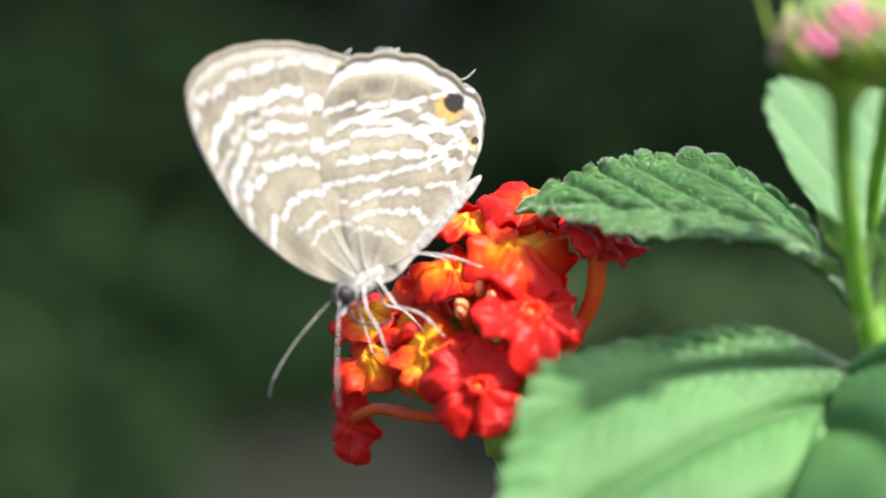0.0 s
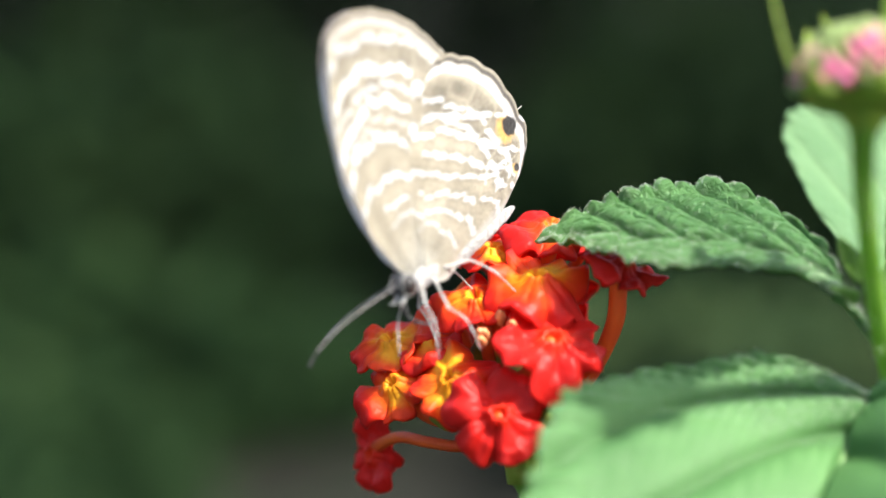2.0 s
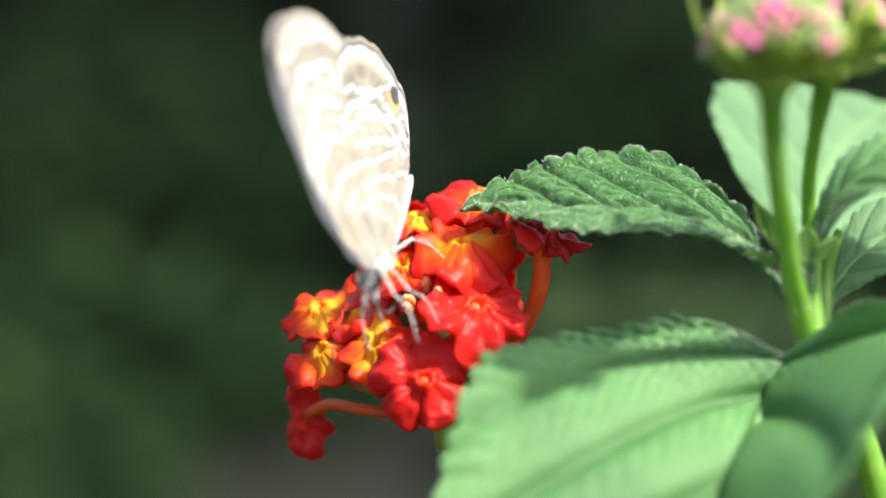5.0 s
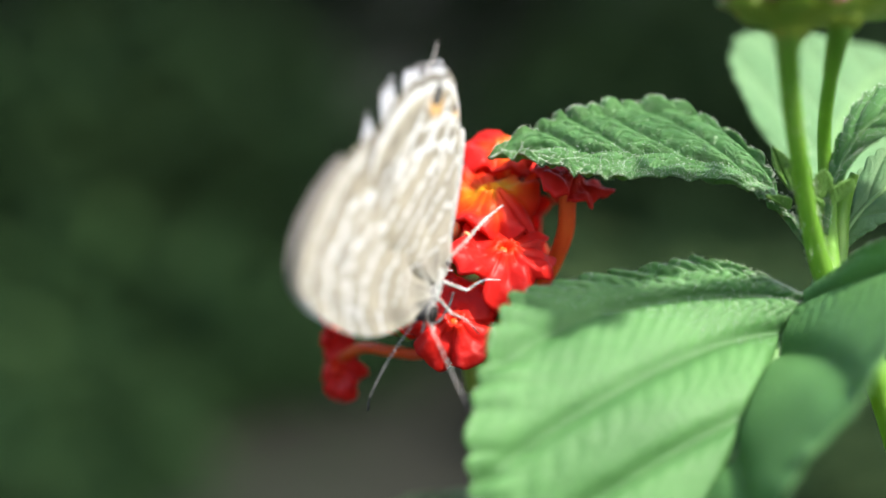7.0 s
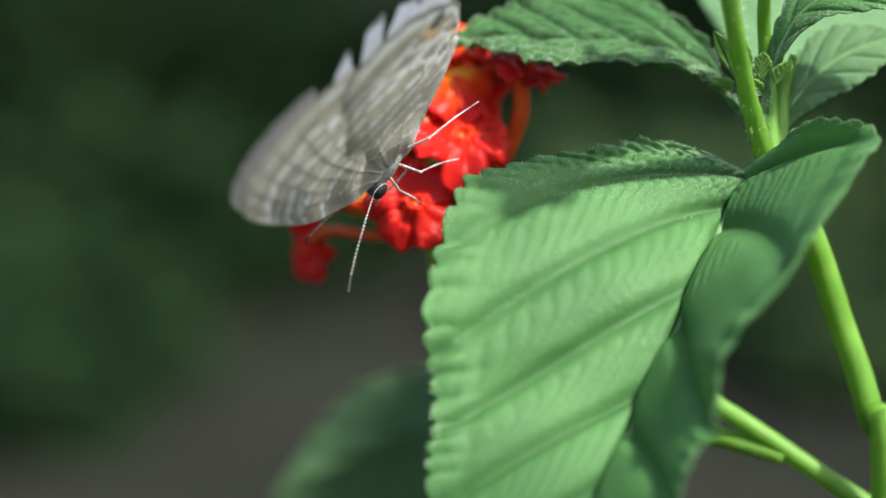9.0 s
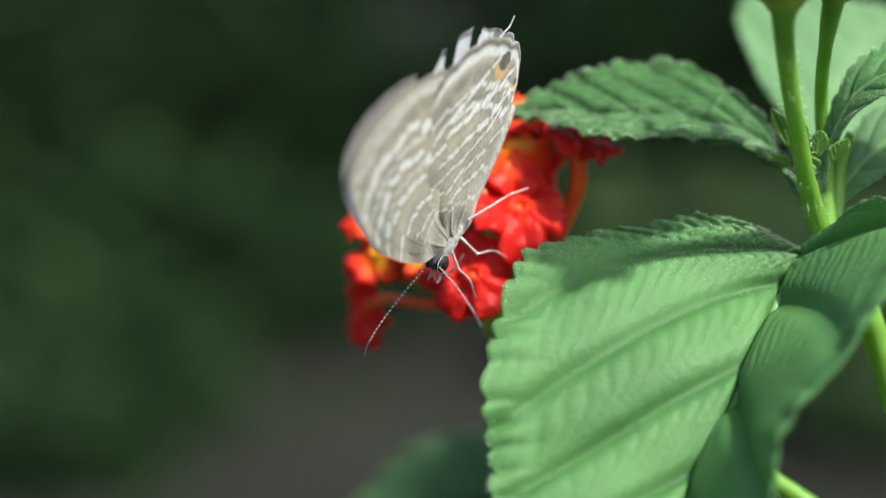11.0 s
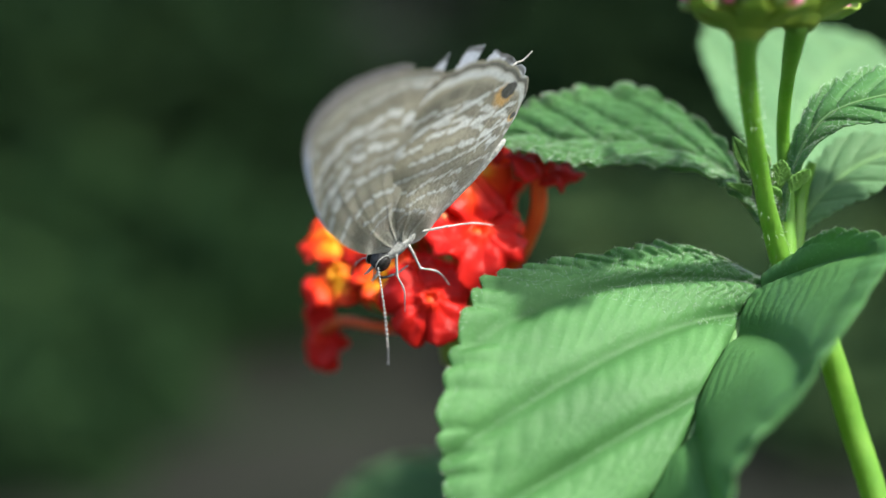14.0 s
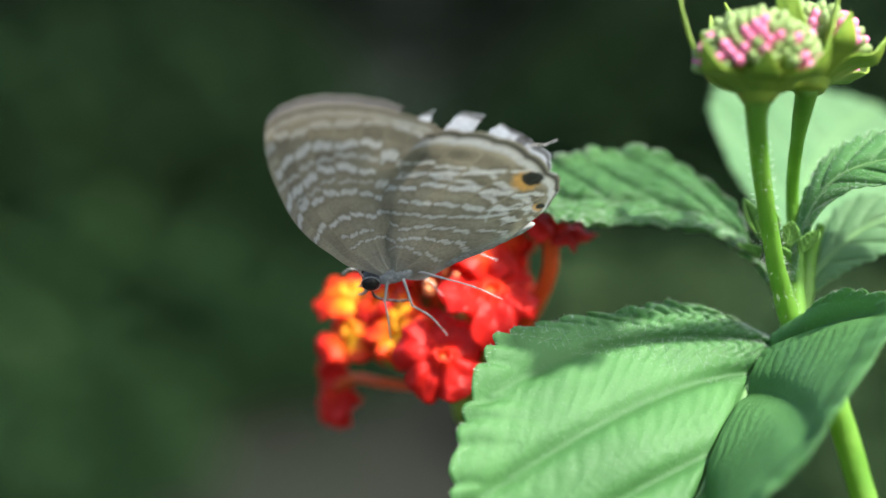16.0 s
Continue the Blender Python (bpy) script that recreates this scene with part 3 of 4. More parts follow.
# ---------------------------------------------------------------- clusters of unopened buds
def make_bud_cluster():
    base = (22.6, -18, 11.0)
    head = thing("bud_cluster", base, "unopened lantana bud head, green with pink tips, on its stalk", "flower bud", "bud heads")
    v, f = tube([(0, 0, -0.3), (0, 0, 0.5), (0, 0, 1.4), (0, 0, 2.4), (0, 0, 3.6), (0, 0, 4.6)], [0.95, 1.5, 2.5, 3.1, 2.7, 0.6], 24, 26, rough=0.03)
    mesh_part("receptacle", v, f, CALYX, head)
    bv, bf = ball((0.95, 0.44, 0.44), 7, 8, (0.5, 0, 0))
    bv = np.array(bv)
    bv[:, 1:] *= (1 + 0.25 * np.clip(bv[:, :1], 0, 1.4))
    meshes = []
    for name, mat in (("bud_green", BUD_GREEN), ("bud_pink", BUD_PINK)):
        me = bpy.data.meshes.new(name)
        me.from_pydata((bv * U).tolist(), [], bf)
        me.materials.append(mat)
        me.polygons.foreach_set("use_smooth", [True] * len(me.polygons))
        meshes.append(me)
    rng = random.Random(11)
    n = 165
    for k in range(n):
        z = 1 - 1.12 * (k + 0.5) / n
        r, a = math.sqrt(max(0, 1 - z * z)), k * 2.39996
        d = Vector((r * math.cos(a), r * math.sin(a), z))
        pink = z < 0.8 and rng.random() < (0.42 if z < 0.5 else 0.22)
        at = Matrix.Translation((d.x * 3.25 * U, d.y * 3.25 * U, (2.1 + d.z * 2.8) * U)) @ Vector((d.x, d.y, d.z + 0.25)).to_track_quat("X", "Z").to_matrix().to_4x4()
        size = rng.uniform(0.6, 0.82)
        ob = hang("bud", meshes[pink], head, "pink bud tip" if pink else "", at @ Matrix.Scale(size, 4))
    for k, (turn, long) in enumerate([(176, 1.2), (4, 1.15), (62, 0.95), (118, 0.9), (222, 0.5), (268, 0.42), (318, 0.5)]):
        a = radians(turn)
        out, side = np.array([math.cos(a), math.sin(a), 0]), np.array([-math.sin(a), math.cos(a), 0])
        mid = [out * 0.9 + [0, 0, 0.3], out * 3.0 + [0, 0, 1.3], out * 4.4 + [0, 0, 3.4 * long], out * 5.3 + [0, 0, 6.6 * long]]
        verts, faces, vein, _ = blade(mid, left=[side], right=[-side], width_l=[0.6, 1.1, 0.75, 0.02], width_r=[0.6, 1.1, 0.75, 0.02],
                                      teeth=2, bite=0.02, veins=3, pucker=0.06, ns=24, nq=7, seed=30 + k)
        mesh_part("bract", verts, faces, CALYX, head, "narrow green bract", floats=[("vein", vein)])
    other = copy_thing(head, M @ Matrix.Translation(Vector((26.6, -14, 12.1)) * U) @ pose(0, 0, 0, -8, 16, 70))
    tagged(other, "unopened lantana bud head, green with pink tips, behind its twin")


# ---------------------------------------------------------------- the open blossom
def corolla(seed, lobes):
    """A limb of rounded lobes, rolled back at their margins, facing +z, radius about 3; also how far yellow runs out along each lobe."""
    rng = np.random.default_rng(seed)
    na, nr = 100, 20
    size = rng.uniform(0.88, 1.15, lobes)
    cuts = np.r_[0.0, np.cumsum(rng.uniform(0.75, 1.35, lobes))]
    cuts *= 2 * math.pi / cuts[-1]
    cuts[-1] += 1e-6
    droop, ph, gold = rng.uniform(-1.1, 0.7, lobes), rng.uniform(0, 6.28, 3), rng.uniform(-0.35, 0.3, lobes)
    verts, glow = [], []
    for i in range(nr):
        u = i / (nr - 1)
        for k in range(na):
            a = 2 * math.pi * k / na
            j = int(np.searchsorted(cuts, a, side="right")) - 1
            f = 2 * ((a - cuts[j]) / (cuts[j + 1] - cuts[j]) - 0.5)
            lobe = size[j] * (1 - 0.27 * abs(f) ** 5) * (1 - 0.05 * math.exp(-(f * 4) ** 2)) + 0.02 * math.sin(a * 13 + ph[1])
            r = 0.06 + u * (3.0 * lobe - 0.06)
            x, y = r * math.cos(a), r * math.sin(a)
            crumple = 0.85 * noise.noise((x * 0.45 + seed * 7, y * 0.45, 1.3)) + 0.26 * noise.noise((x * 1.1, y * 1.1 + seed * 5, 4.1)) + 0.07 * noise.noise((x * 2.9, y * 2.9, seed * 3.7))
            roll = -0.25 * u ** 2 * abs(f) ** 3 - 0.5 * max(0, u - 0.72) ** 2 * 6
            crease = -0.1 * math.exp(-(f * 5) ** 2) * math.sin(min(1, u * 1.1) * math.pi) + 0.08 * math.sin(f * 9 + ph[2]) * u ** 2
            throat = 0.4 * math.exp(-((u - 0.16) * 10) ** 2) - 0.5 * math.exp(-u * 18)
            verts.append((x, y, throat - 0.35 * u * u + roll + crease + droop[j] * u ** 1.8 + crumple * (0.2 + u) * 1.3))
            glow.append(gold[j] * (1 - f * f))
    top = np.array(verts)
    low = top - [0, 0, 0.2]
    low[-na:] += (top[-na:] * [-0.03, -0.03, 0])
    k = na * nr
    faces = [(i * na + s, (i + 1) * na + s, (i + 1) * na + (s + 1) % na, i * na + (s + 1) % na) for i in range(nr - 1) for s in range(na)]
    faces = [q for q in faces] + [tuple(v + k for v in q[::-1]) for q in faces]
    o = (nr - 1) * na
    faces += [(o + s, o + s + k, o + (s + 1) % na + k, o + (s + 1) % na) for s in range(na)]
    return np.vstack([top, low]), faces, np.r_[glow, glow]


def make_blossom():
    heart = np.array((2.5, 9.0, -4.5))
    base = (4.5, 8.0, -9.5)
    head = thing("lantana_blossom", base, "lantana flower head of red and orange florets with yellow throats", "flower")
    forms = []
    for seed, lobes in ((1, 5), (2, 4), (3, 5), (4, 4), (5, 5)):
        v, f, glow = corolla(seed, lobes)
        for old in (0.05, 0.6, -0.16):
            me = bpy.data.meshes.new("floret")
            me.from_pydata((v * U).tolist(), [], f)
            me.materials.append(PETAL)
            me.attributes.new("old", "FLOAT", "POINT").data.foreach_set("value", np.asarray(old - glow * (old < 0.5), np.float32))
            me.polygons.foreach_set("use_smooth", [True] * len(me.polygons))
            forms.append(me)
    # place, way it faces, size, turn, form, old
    florets = [
        ((-4.8, 7.0, -2.1), (-0.5, -0.5, 0.7), 1.10, 0, 4, 2),
        ((-4.5, 5.0, -5.1), (-0.45, -0.62, 0.62), 0.99, 100, 0, 2),
        ((-6.2, 12.0, -10.3), (-0.68, -0.7, -0.1), 0.88, 40, 3, 1),
        ((-0.7, 2.0, -4.5), (-0.3, -0.7, 0.62), 1.06, 220, 2, 2),
        ((2.6, -1.2, -6.6), (0.0, -0.88, 0.45), 1.18, 262, 1, 1),
        ((6.0, 0.0, -1.7), (0.25, -0.72, 0.62), 1.25, 160, 4, 1),
        ((5.0, 2.2, 2.3), (0.12, -0.62, 0.76), 1.23, 130, 2, 0),
        ((2.1, 6.0, 4.3), (-0.15, -0.45, 0.88), 1.03, 10, 4, 2),
        ((6.1, 6.2, 5.7), (0.05, -0.35, 0.92), 1.10, 80, 0, 0),
        ((10.8, 2.4, 3.3), (0.4, -0.3, 0.85), 0.92, 60, 0, 1),
        ((1.0, 3.4, 0.9), (-0.25, -0.6, 0.75), 1.03, 300, 2, 0),
        ((7.4, 4.6, -4.2), (0.65, -0.65, 0.2), 0.95, 20, 1, 1),
        ((-2.0, 5.6, -2.0), (-0.35, -0.6, 0.7), 0.87, 45, 3, 0),
        ((-1.3, 9.6, 0.6), (-0.55, -0.2, 0.8), 1.01, 190, 2, 0),
        ((3.6, 12.5, 4.6), (0, 0.4, 0.9), 1.01, 15, 0, 1),
        ((8.6, 9.5, 4.6), (0.45, -0.1, 0.88), 0.90, 95, 2, 1),
        ((8.2, 13.0, 0.5), (0.8, 0.5, 0.3), 1.01, 95, 4, 1),
        ((-1.5, 14.0, -3.0), (-0.6, 0.7, 0.2), 1.01, 60, 0, 1),
    ]
    # tubes that stand clear of the head: floret number and the way back to the heart
    clear = {9: [(10.7, 2.6, 3.2), (10.5, 3.0, 1.6), (10.4, 3.6, -0.4), (9.6, 4.6, -2.7), (8.2, 6.0, -5.3), (6.6, 7.5, -7.4)],
             2: [(-5.9, 12.0, -9.8), (-4.2, 9.4, -8.9), (-2.0, 7.2, -9.1), (0.4, 6.0, -9.2), (2.6, 6.0, -8.2), (3.8, 7.0, -7.0)],
             1: [(-4.2, 5.4, -5.4), (-3.0, 5.6, -6.6), (-1.6, 5.4, -7.4), (0.4, 5.6, -7.6), (2.4, 6.5, -6.9)]}
    b = np.array(base)
    for number, (p, way, size, turn, form, old) in enumerate(florets):
        p, w = np.array(p), Vector(way).normalized()
        at = Matrix.Translation(Vector(p - b) * U) @ w.to_track_quat("Z", "Y").to_matrix().to_4x4() @ pose(0, 0, 0, 0, 0, turn) @ Matrix.Scale(size, 4)
        ob = hang("floret", forms[form * 3 + old], head, "deep red older floret" if old == 1 else "young orange floret streaked with yellow" if old == 2 else "orange-red floret with yellow throat", at)
        # the tube bends back to the heart of the head
        inv = at.inverted()
        back = [Vector(q - b) * U for q in (p - 0.1 * np.array(w), p - 2.0 * np.array(w), 0.55 * p + 0.45 * heart - 1.2 * np.array(w) - [0, 0, 0.8], 0.15 * p + 0.85 * heart)]
        if number in clear:
            back = [Vector(np.array(q) - b) * U for q in clear[number]]
        v, f = tube([np.array(inv @ q) / U for q in back], [0.7, 0.66, 0.66, 0.62, 0.56, 0.4] if number == 9 else [0.5, 0.46, 0.46, 0.46, 0.42, 0.35] if number in clear else [0.5, 0.46, 0.42, 0.3], 26, 14)
        mesh_part("tube", v, f, TUBE, ob, "orange corolla tube", scale=U)
    rng = random.Random(4)
    bud_v, bud_f = ball((1.0, 0.36, 0.36), 8, 10, (0.4, 0, 0))
    bud = bpy.data.meshes.new("young_floret")
    bud.from_pydata((np.array(bud_v) * U).tolist(), [], bud_f)
    bud.materials.append(PEACH)
    bud.polygons.foreach_set("use_smooth", [True] * len(bud.polygons))
    for k in range(10):
        p = np.array((2.3 + rng.uniform(-1.3, 1.3), 1.5 + rng.uniform(-0.5, 1.0), -1.4 + rng.uniform(-1.2, 1.2)))
        at = Matrix.Translation(Vector(p - b) * U) @ Vector(p - heart).to_track_quat("X", "Z").to_matrix().to_4x4()
        hang("young_floret", bud, head, "closed peach-coloured floret", at)
    v, f = tube([(4.5, 9, -12), (4.2, 9, -8), (2.5, 9, -4.5), (2.2, 8, -2)], [1.1, 1.6, 2.4, 1.2], 16, 14, base)
    mesh_part("receptacle", v, f, CALYX, head)
    for k, (p, q) in enumerate([((5.2, 4.0, -8.8), (6.3, -0.6, -4.4)), ((5.8, 3.6, -9.2), (5.8, -0.8, -6.6)), ((6.5, 7, -8), (8.0, 4.6, -5.0)), ((5.8, 5.0, -9.2), (6.6, 2.6, -6.2)), ((0, 6, -7.0), (-2.0, 5.0, -7.2))]):
        p, q = np.array(p), np.array(q)
        v, f = tube([p, (p + q) / 2 + [0.2, -0.3, -0.3], q], [0.55, 0.85, 0.2], 12, 10, base)
        mesh_part("calyx", v, f, CALYX, head, "small green calyx")
    v, f = tube([(4.5, 9, -11.5), (8, 8, -17), (16, 4, -22), (24, 1, -24), (29, 0, -25.5)], [0.9, 0.85, 0.8, 0.8, 0.7], 30, 12, base)
    mesh_part("stalk", v, f, STEM, head, "slender green flower stalk")


# ---------------------------------------------------------------- the butterfly
BROWN, WHITE, INK = np.array((0.405, 0.365, 0.275)), np.array((0.8, 0.82, 0.84)), np.array((0.02, 0.018, 0.016))
UPPER, ORANGE = np.array((0.78, 0.81, 0.88)), np.array((0.74, 0.41, 0.1))
# rows of pale dashes: distance from the rim, half thickness, from and to across the wing, strength
FORE = dict(lead=[(0, 0), (-2.1, 0.4), (-3.9, 1.3), (-5.6, 2.7), (-7.75, 5.2), (-9.35, 8.5), (-10.35, 11.6), (-10.55, 13.5)],
            rim=[(-10.55, 13.5), (-9.9, 14.75), (-8.5, 15.75), (-6.6, 16.25), (-4.0, 16.25), (-1.7, 15.7), (0.2, 14.9), (1.2, 13.9)],
            trail=[(0, 0), (-0.6, 5), (-0.9, 9), (0.1, 12.4), (1.2, 13.9)],
            rows=[(0.95, 0.2, 0, 1, 0.6), (2.2, 0.24, 0.04, 1, 1), (3.7, 0.22, 0, 1, 1), (5.1, 0.21, 0, 1, 1), (7.0, 0.21, 0, 1, 1), (8.5, 0.18, 0.25, 0.6, 0.9), (10.0, 0.16, 0.25, 0.95, 0.9), (2.95, 0.13, 0, 0.7, 0.6), (4.4, 0.12, 0.1, 0.75, 0.5)], cells=9)
HIND = dict(lead=[(0, 0), (-1.4, 3.6), (-2.35, 6.8), (-2.55, 9.4), (-2.05, 11.5), (-1.15, 13.8)],
            rim=[(-1.15, 13.8), (-0.4, 14.6), (0.7, 15.0), (2.5, 15.1), (4.5, 14.75), (6.4, 13.75), (7.7, 12.6), (8.75, 11.6), (8.95, 10.4), (8.75, 8.9), (8.2, 7.9), (7.5, 7.0)],
            trail=[(0, 0), (1.8, 0.3), (3.4, 1.7), (5.7, 4.4), (7.2, 5.8), (7.5, 7.0)],
            rows=[(1.75, 0.21, 0, 0.75, 0.95), (2.9, 0.22, 0, 0.75, 0.95), (3.9, 0.2, 0, 0.9, 1), (5.1, 0.19, 0, 1, 1), (6.2, 0.18, 0.15, 0.8, 1), (7.2, 0.17, 0, 1, 0.95), (8.4, 0.16, 0, 1, 0.9), (9.6, 0.15, 0, 0.9, 0.85), (10.6, 0.14, 0, 0.8, 0.7)], cells=9)
# tears of the far wings: along the body, and how deep each goes in from the rim
FORE_TEAR = [(-20, 0), (-1.95, 0), (-1.88, 0.85), (-0.2, 1.0), (1.3, 1.6)]
HIND_TEAR = [(-2, 2.0), (-0.9, 1.0), (-0.5, 0.1), (0.88, 0), (1.15, 0.5), (1.62, 1.6), (1.9, 1.5), (2.45, 0.05), (4.12, 0), (4.18, 1.0), (4.4, 1.05), (5.25, 0.08), (9, 0), (20, 0)]


def wing_mesh(name, form, side, gap, spread, parent, tear=None, bow=0.5, label="", seed=1):
    """One wing. side: -1 towards its own left, 1 right; spread: how far it opens, in degrees."""
    nr, nu = 150, 210
    rho, u = 0.02 + 0.98 * (1 - (1 - np.linspace(0, 1, nr)) ** 1.5), np.linspace(0, 1, nu)
    lead, trail, rim = (spline(form[key], n) for key, n in (("lead", nr), ("trail", nr), ("rim", nu)))
    hi = form is HIND
    flat = lead[:, None] * (1 - u)[None, :, None] + trail[:, None] * u[None, :, None]
    ends = lead[-1] * (1 - u)[:, None] + trail[-1] * u[:, None]
    p = flat + (rho ** 2.2)[:, None, None] * (rim - ends)[None]
    long = np.linalg.norm(rim, axis=1)
    d = (1 - rho)[:, None] * long[None]
    across = d if not hi else 0.3 * d + 0.7 * (14.2 + 0.3 * p[..., 0] - 0.93 * p[..., 1])
    rng = np.random.default_rng(seed)
    cells = form["cells"]
    w = u * cells
    cell, fr = np.minimum(w.astype(int), cells - 1), np.abs((w % 1) - 0.5) * 2
    vein = np.exp(-((1 - fr) * 9) ** 2)
    scallop = 0.14 * (fr ** 2)[None] * (rho ** 12)[:, None] * (1.5 if hi else 0.7)
    p = p * (1 - scallop / long[None])[:, :, None]
    # pigment of the underside: broken pale dashes between the veins, each with a darker edge
    tone = np.clip(0.95 + 0.12 * (rho[:, None] - 0.5) + 0.05 * rng.normal(size=(1, cells))[:, cell], 0.75, 1.2)
    cloud = np.array([[noise.noise((a * 0.8, b * 0.8, seed)) for a, b in row[::5]] for row in p[::5]])
    tone = tone * (1 + 0.16 * np.repeat(np.repeat(cloud, 5, 0), 5, 1)[:nr, :nu])
    pig = BROWN[None, None] * tone[..., None]
    soft = np.clip((0.96 - fr) * 11, 0, 1)[None]
    grit = 0.022 * rng.normal(size=(nr, nu // 3))[:, np.arange(nu) // 3]
    blot = np.exp(-(np.abs(d - (1.12 if hi else 1.35)) / 0.36) ** 4) * (rng.uniform(0.6, 1.0, cells))[cell][None]
    blot = blot + np.exp(-(np.abs(d - (2.35 if hi else 2.85)) / 0.34) ** 4) * (rng.uniform(0.2, 1, cells))[cell][None]
    pig = pig * (1 - 0.36 * np.clip(blot, 0, 1) * soft)[..., None]
    if hi:
        # the two darkest cells near the leading edge
        for c, r in (((-0.1, 11.9), 0.75), ((1.5, 12.9), 0.6)):
            pig = pig * (1 - 0.4 * np.exp(-(np.hypot((p[..., 0] - c[0]) * 0.7, p[..., 1] - c[1]) / r) ** 4))[..., None]
    for row, (at, half, lo, hi_u, force) in enumerate(form["rows"]):
        jog = rng.uniform(-0.2, 0.2, cells)[cell] + 0.2 * np.sin(u * 7 + row)
        if not hi and row in (1, 2, 3):
            jog = jog + 0.55 * (cell >= cells - 3) + 0.3 * (cell >= cells - 2)
        slope = rng.uniform(-0.28, 0.28, cells)[cell] * ((w % 1) - 0.5)
        thin = (0.95 if hi else 1.05) * rng.uniform(0.75, 1.2, cells)[cell] * (1 + 0.3 * (not hi and row < 4) * (cell >= cells - 3)) * (1 - 0.35 * fr ** 3)
        lay = (d if at < 3 else across) - at - (jog + slope + 0.05 * np.sin(u * 90 + row * 2))[None] + grit
        line = np.exp(-(np.abs(lay) / (half * thin[None])) ** 6) * soft
        shade = np.exp(-(np.abs(lay) / (2.1 * half)) ** 4) * soft * (1 - line)
        keep = ((u >= lo) & (u <= hi_u))[None] * np.clip((rho - 0.2) * 6, 0, 1)[:, None] * force
        pig = pig * (1 - 0.3 * shade * keep)[..., None]
        pig = pig + (WHITE - pig) * (0.78 * line * keep)[..., None]
    pig = pig + (WHITE * 0.95 - pig) * (np.exp(-(np.abs(d - 0.36) / 0.17) ** 4) * (0.85 if hi else 0.3))[..., None]
    pig = pig + (INK * 3 - pig) * (np.exp(-(np.abs(d - 0.1) / 0.07) ** 4) * (0.92 if hi else 0.6))[..., None]
    pig = pig * (1 - 0.1 * vein[None])[..., None]
    pale = np.exp(-(rho / 0.24) ** 2)[:, None]
    pig = pig + (np.array((0.5, 0.52, 0.5)) - pig) * (0.55 * pale)[..., None]
    if hi:
        band = np.clip((u - 0.84) * 9, 0, 1)[None] * np.ones_like(d)
        pig = pig + (np.array((0.6, 0.6, 0.57)) - pig) * (0.6 * band)[..., None]
        # pale loop above the inner corner
        loop = np.abs(np.hypot((p[..., 0] - 6.3) * 0.8, p[..., 1] - 7.4) - 1.3 - 0.2 * np.sin(p[..., 0] * 4))
        pig = pig + (WHITE - pig) * (0.6 * np.exp(-(loop / 0.14) ** 4) * (p[..., 1] > 7.0) * (p[..., 0] < 6.9))[..., None]

        def spot(c, r, wide=1.0):
            return np.hypot((p[..., 0] - c[0]) / wide, p[..., 1] - c[1]) / r + 0.06 * np.sin(p[..., 0] * 9 + p[..., 1] * 7)
        for c, r, ro in (((6.86, 11.35), 0.74, 1.12), ((8.1, 8.75), 0.3, 0.46)):
            off = spot((c[0] - 0.5 * r, c[1] - 0.42 * r), ro)
            pig = pig + (ORANGE - pig) * np.clip((1 - off) * 2.5, 0, 1)[..., None] * 0.85
            pig = pig + (INK - pig) * np.clip((1 - spot(c, r, 1.12)) * 5, 0, 1)[..., None]
    top = np.ones_like(pig) * UPPER * (0.9 + 0.1 * rng.uniform(size=d.shape))[..., None]
    top = top * (1 - 0.14 * vein[None] )[..., None]
    if not hi:
        top = top + (np.array((0.24, 0.21, 0.18)) - top) * (0.85 * np.exp(-(d / 1.3) ** 4))[..., None]
    top = top + (INK * 4 - top) * (np.exp(-(np.abs(d - 0.1) / 0.07) ** 4) * 0.85)[..., None]
    if hi:
        top = top + (INK * 3 - top) * np.clip((1 - np.hypot(p[..., 0] - 6.7, p[..., 1] - 12.6) / 0.5) * 4, 0, 1)[..., None] * 0.8
    if hi and side > 0:
        p = p * (1 + 0.035 * rho[:, None, None] ** 3)
    # the sheet in space: x along the body, z up, opened about the body
    lift = bow * np.sin(np.clip(rho, 0, 1) * math.pi * 0.8)[:, None] * np.sin(u * math.pi)[None]
    crease = np.exp(-((u - 0.28) / 0.035) ** 2) + np.exp(-((u - 0.55) / 0.03) ** 2)
    lift = lift + 0.03 * vein[None] * np.clip((rho - 0.25) * 3, 0, 1)[:, None] + 0.08 * np.sin(d * 1.3 + u[None] * 5) + 0.05 * crease[None] * np.clip((0.62 - rho) * 3, 0, 1)[:, None]
    s, c = math.sin(radians(spread)), math.cos(radians(spread))
    y = side * (gap + p[..., 1] * s + lift * c)
    z = p[..., 1] * c
    outer = np.stack([p[..., 0], y, z], -1).reshape(-1, 3)
    colour = (pig if side < 0 else top).reshape(-1, 3)
    colour = np.c_[colour.clip(0, 1), np.ones(len(colour))]
    rib = (vein[None] * np.clip((rho - 0.3) * 3, 0, 1)[:, None]).ravel()
    faces = sheet_faces(nr, nu, side > 0)
    if tear:
        deep = np.interp(rim[:, 0], *zip(*tear)) * (1 + 0.1 * rng.normal(size=nu))
        lost = (d < deep[None]).ravel()
        faces = [q for q in faces if not any(lost[i] for i in q)]
    return mesh_part(name, outer, faces, WING if side < 0 else UPPER_WING, parent, label, floats=[("rib", rib)], colours=[("pigment", colour)])


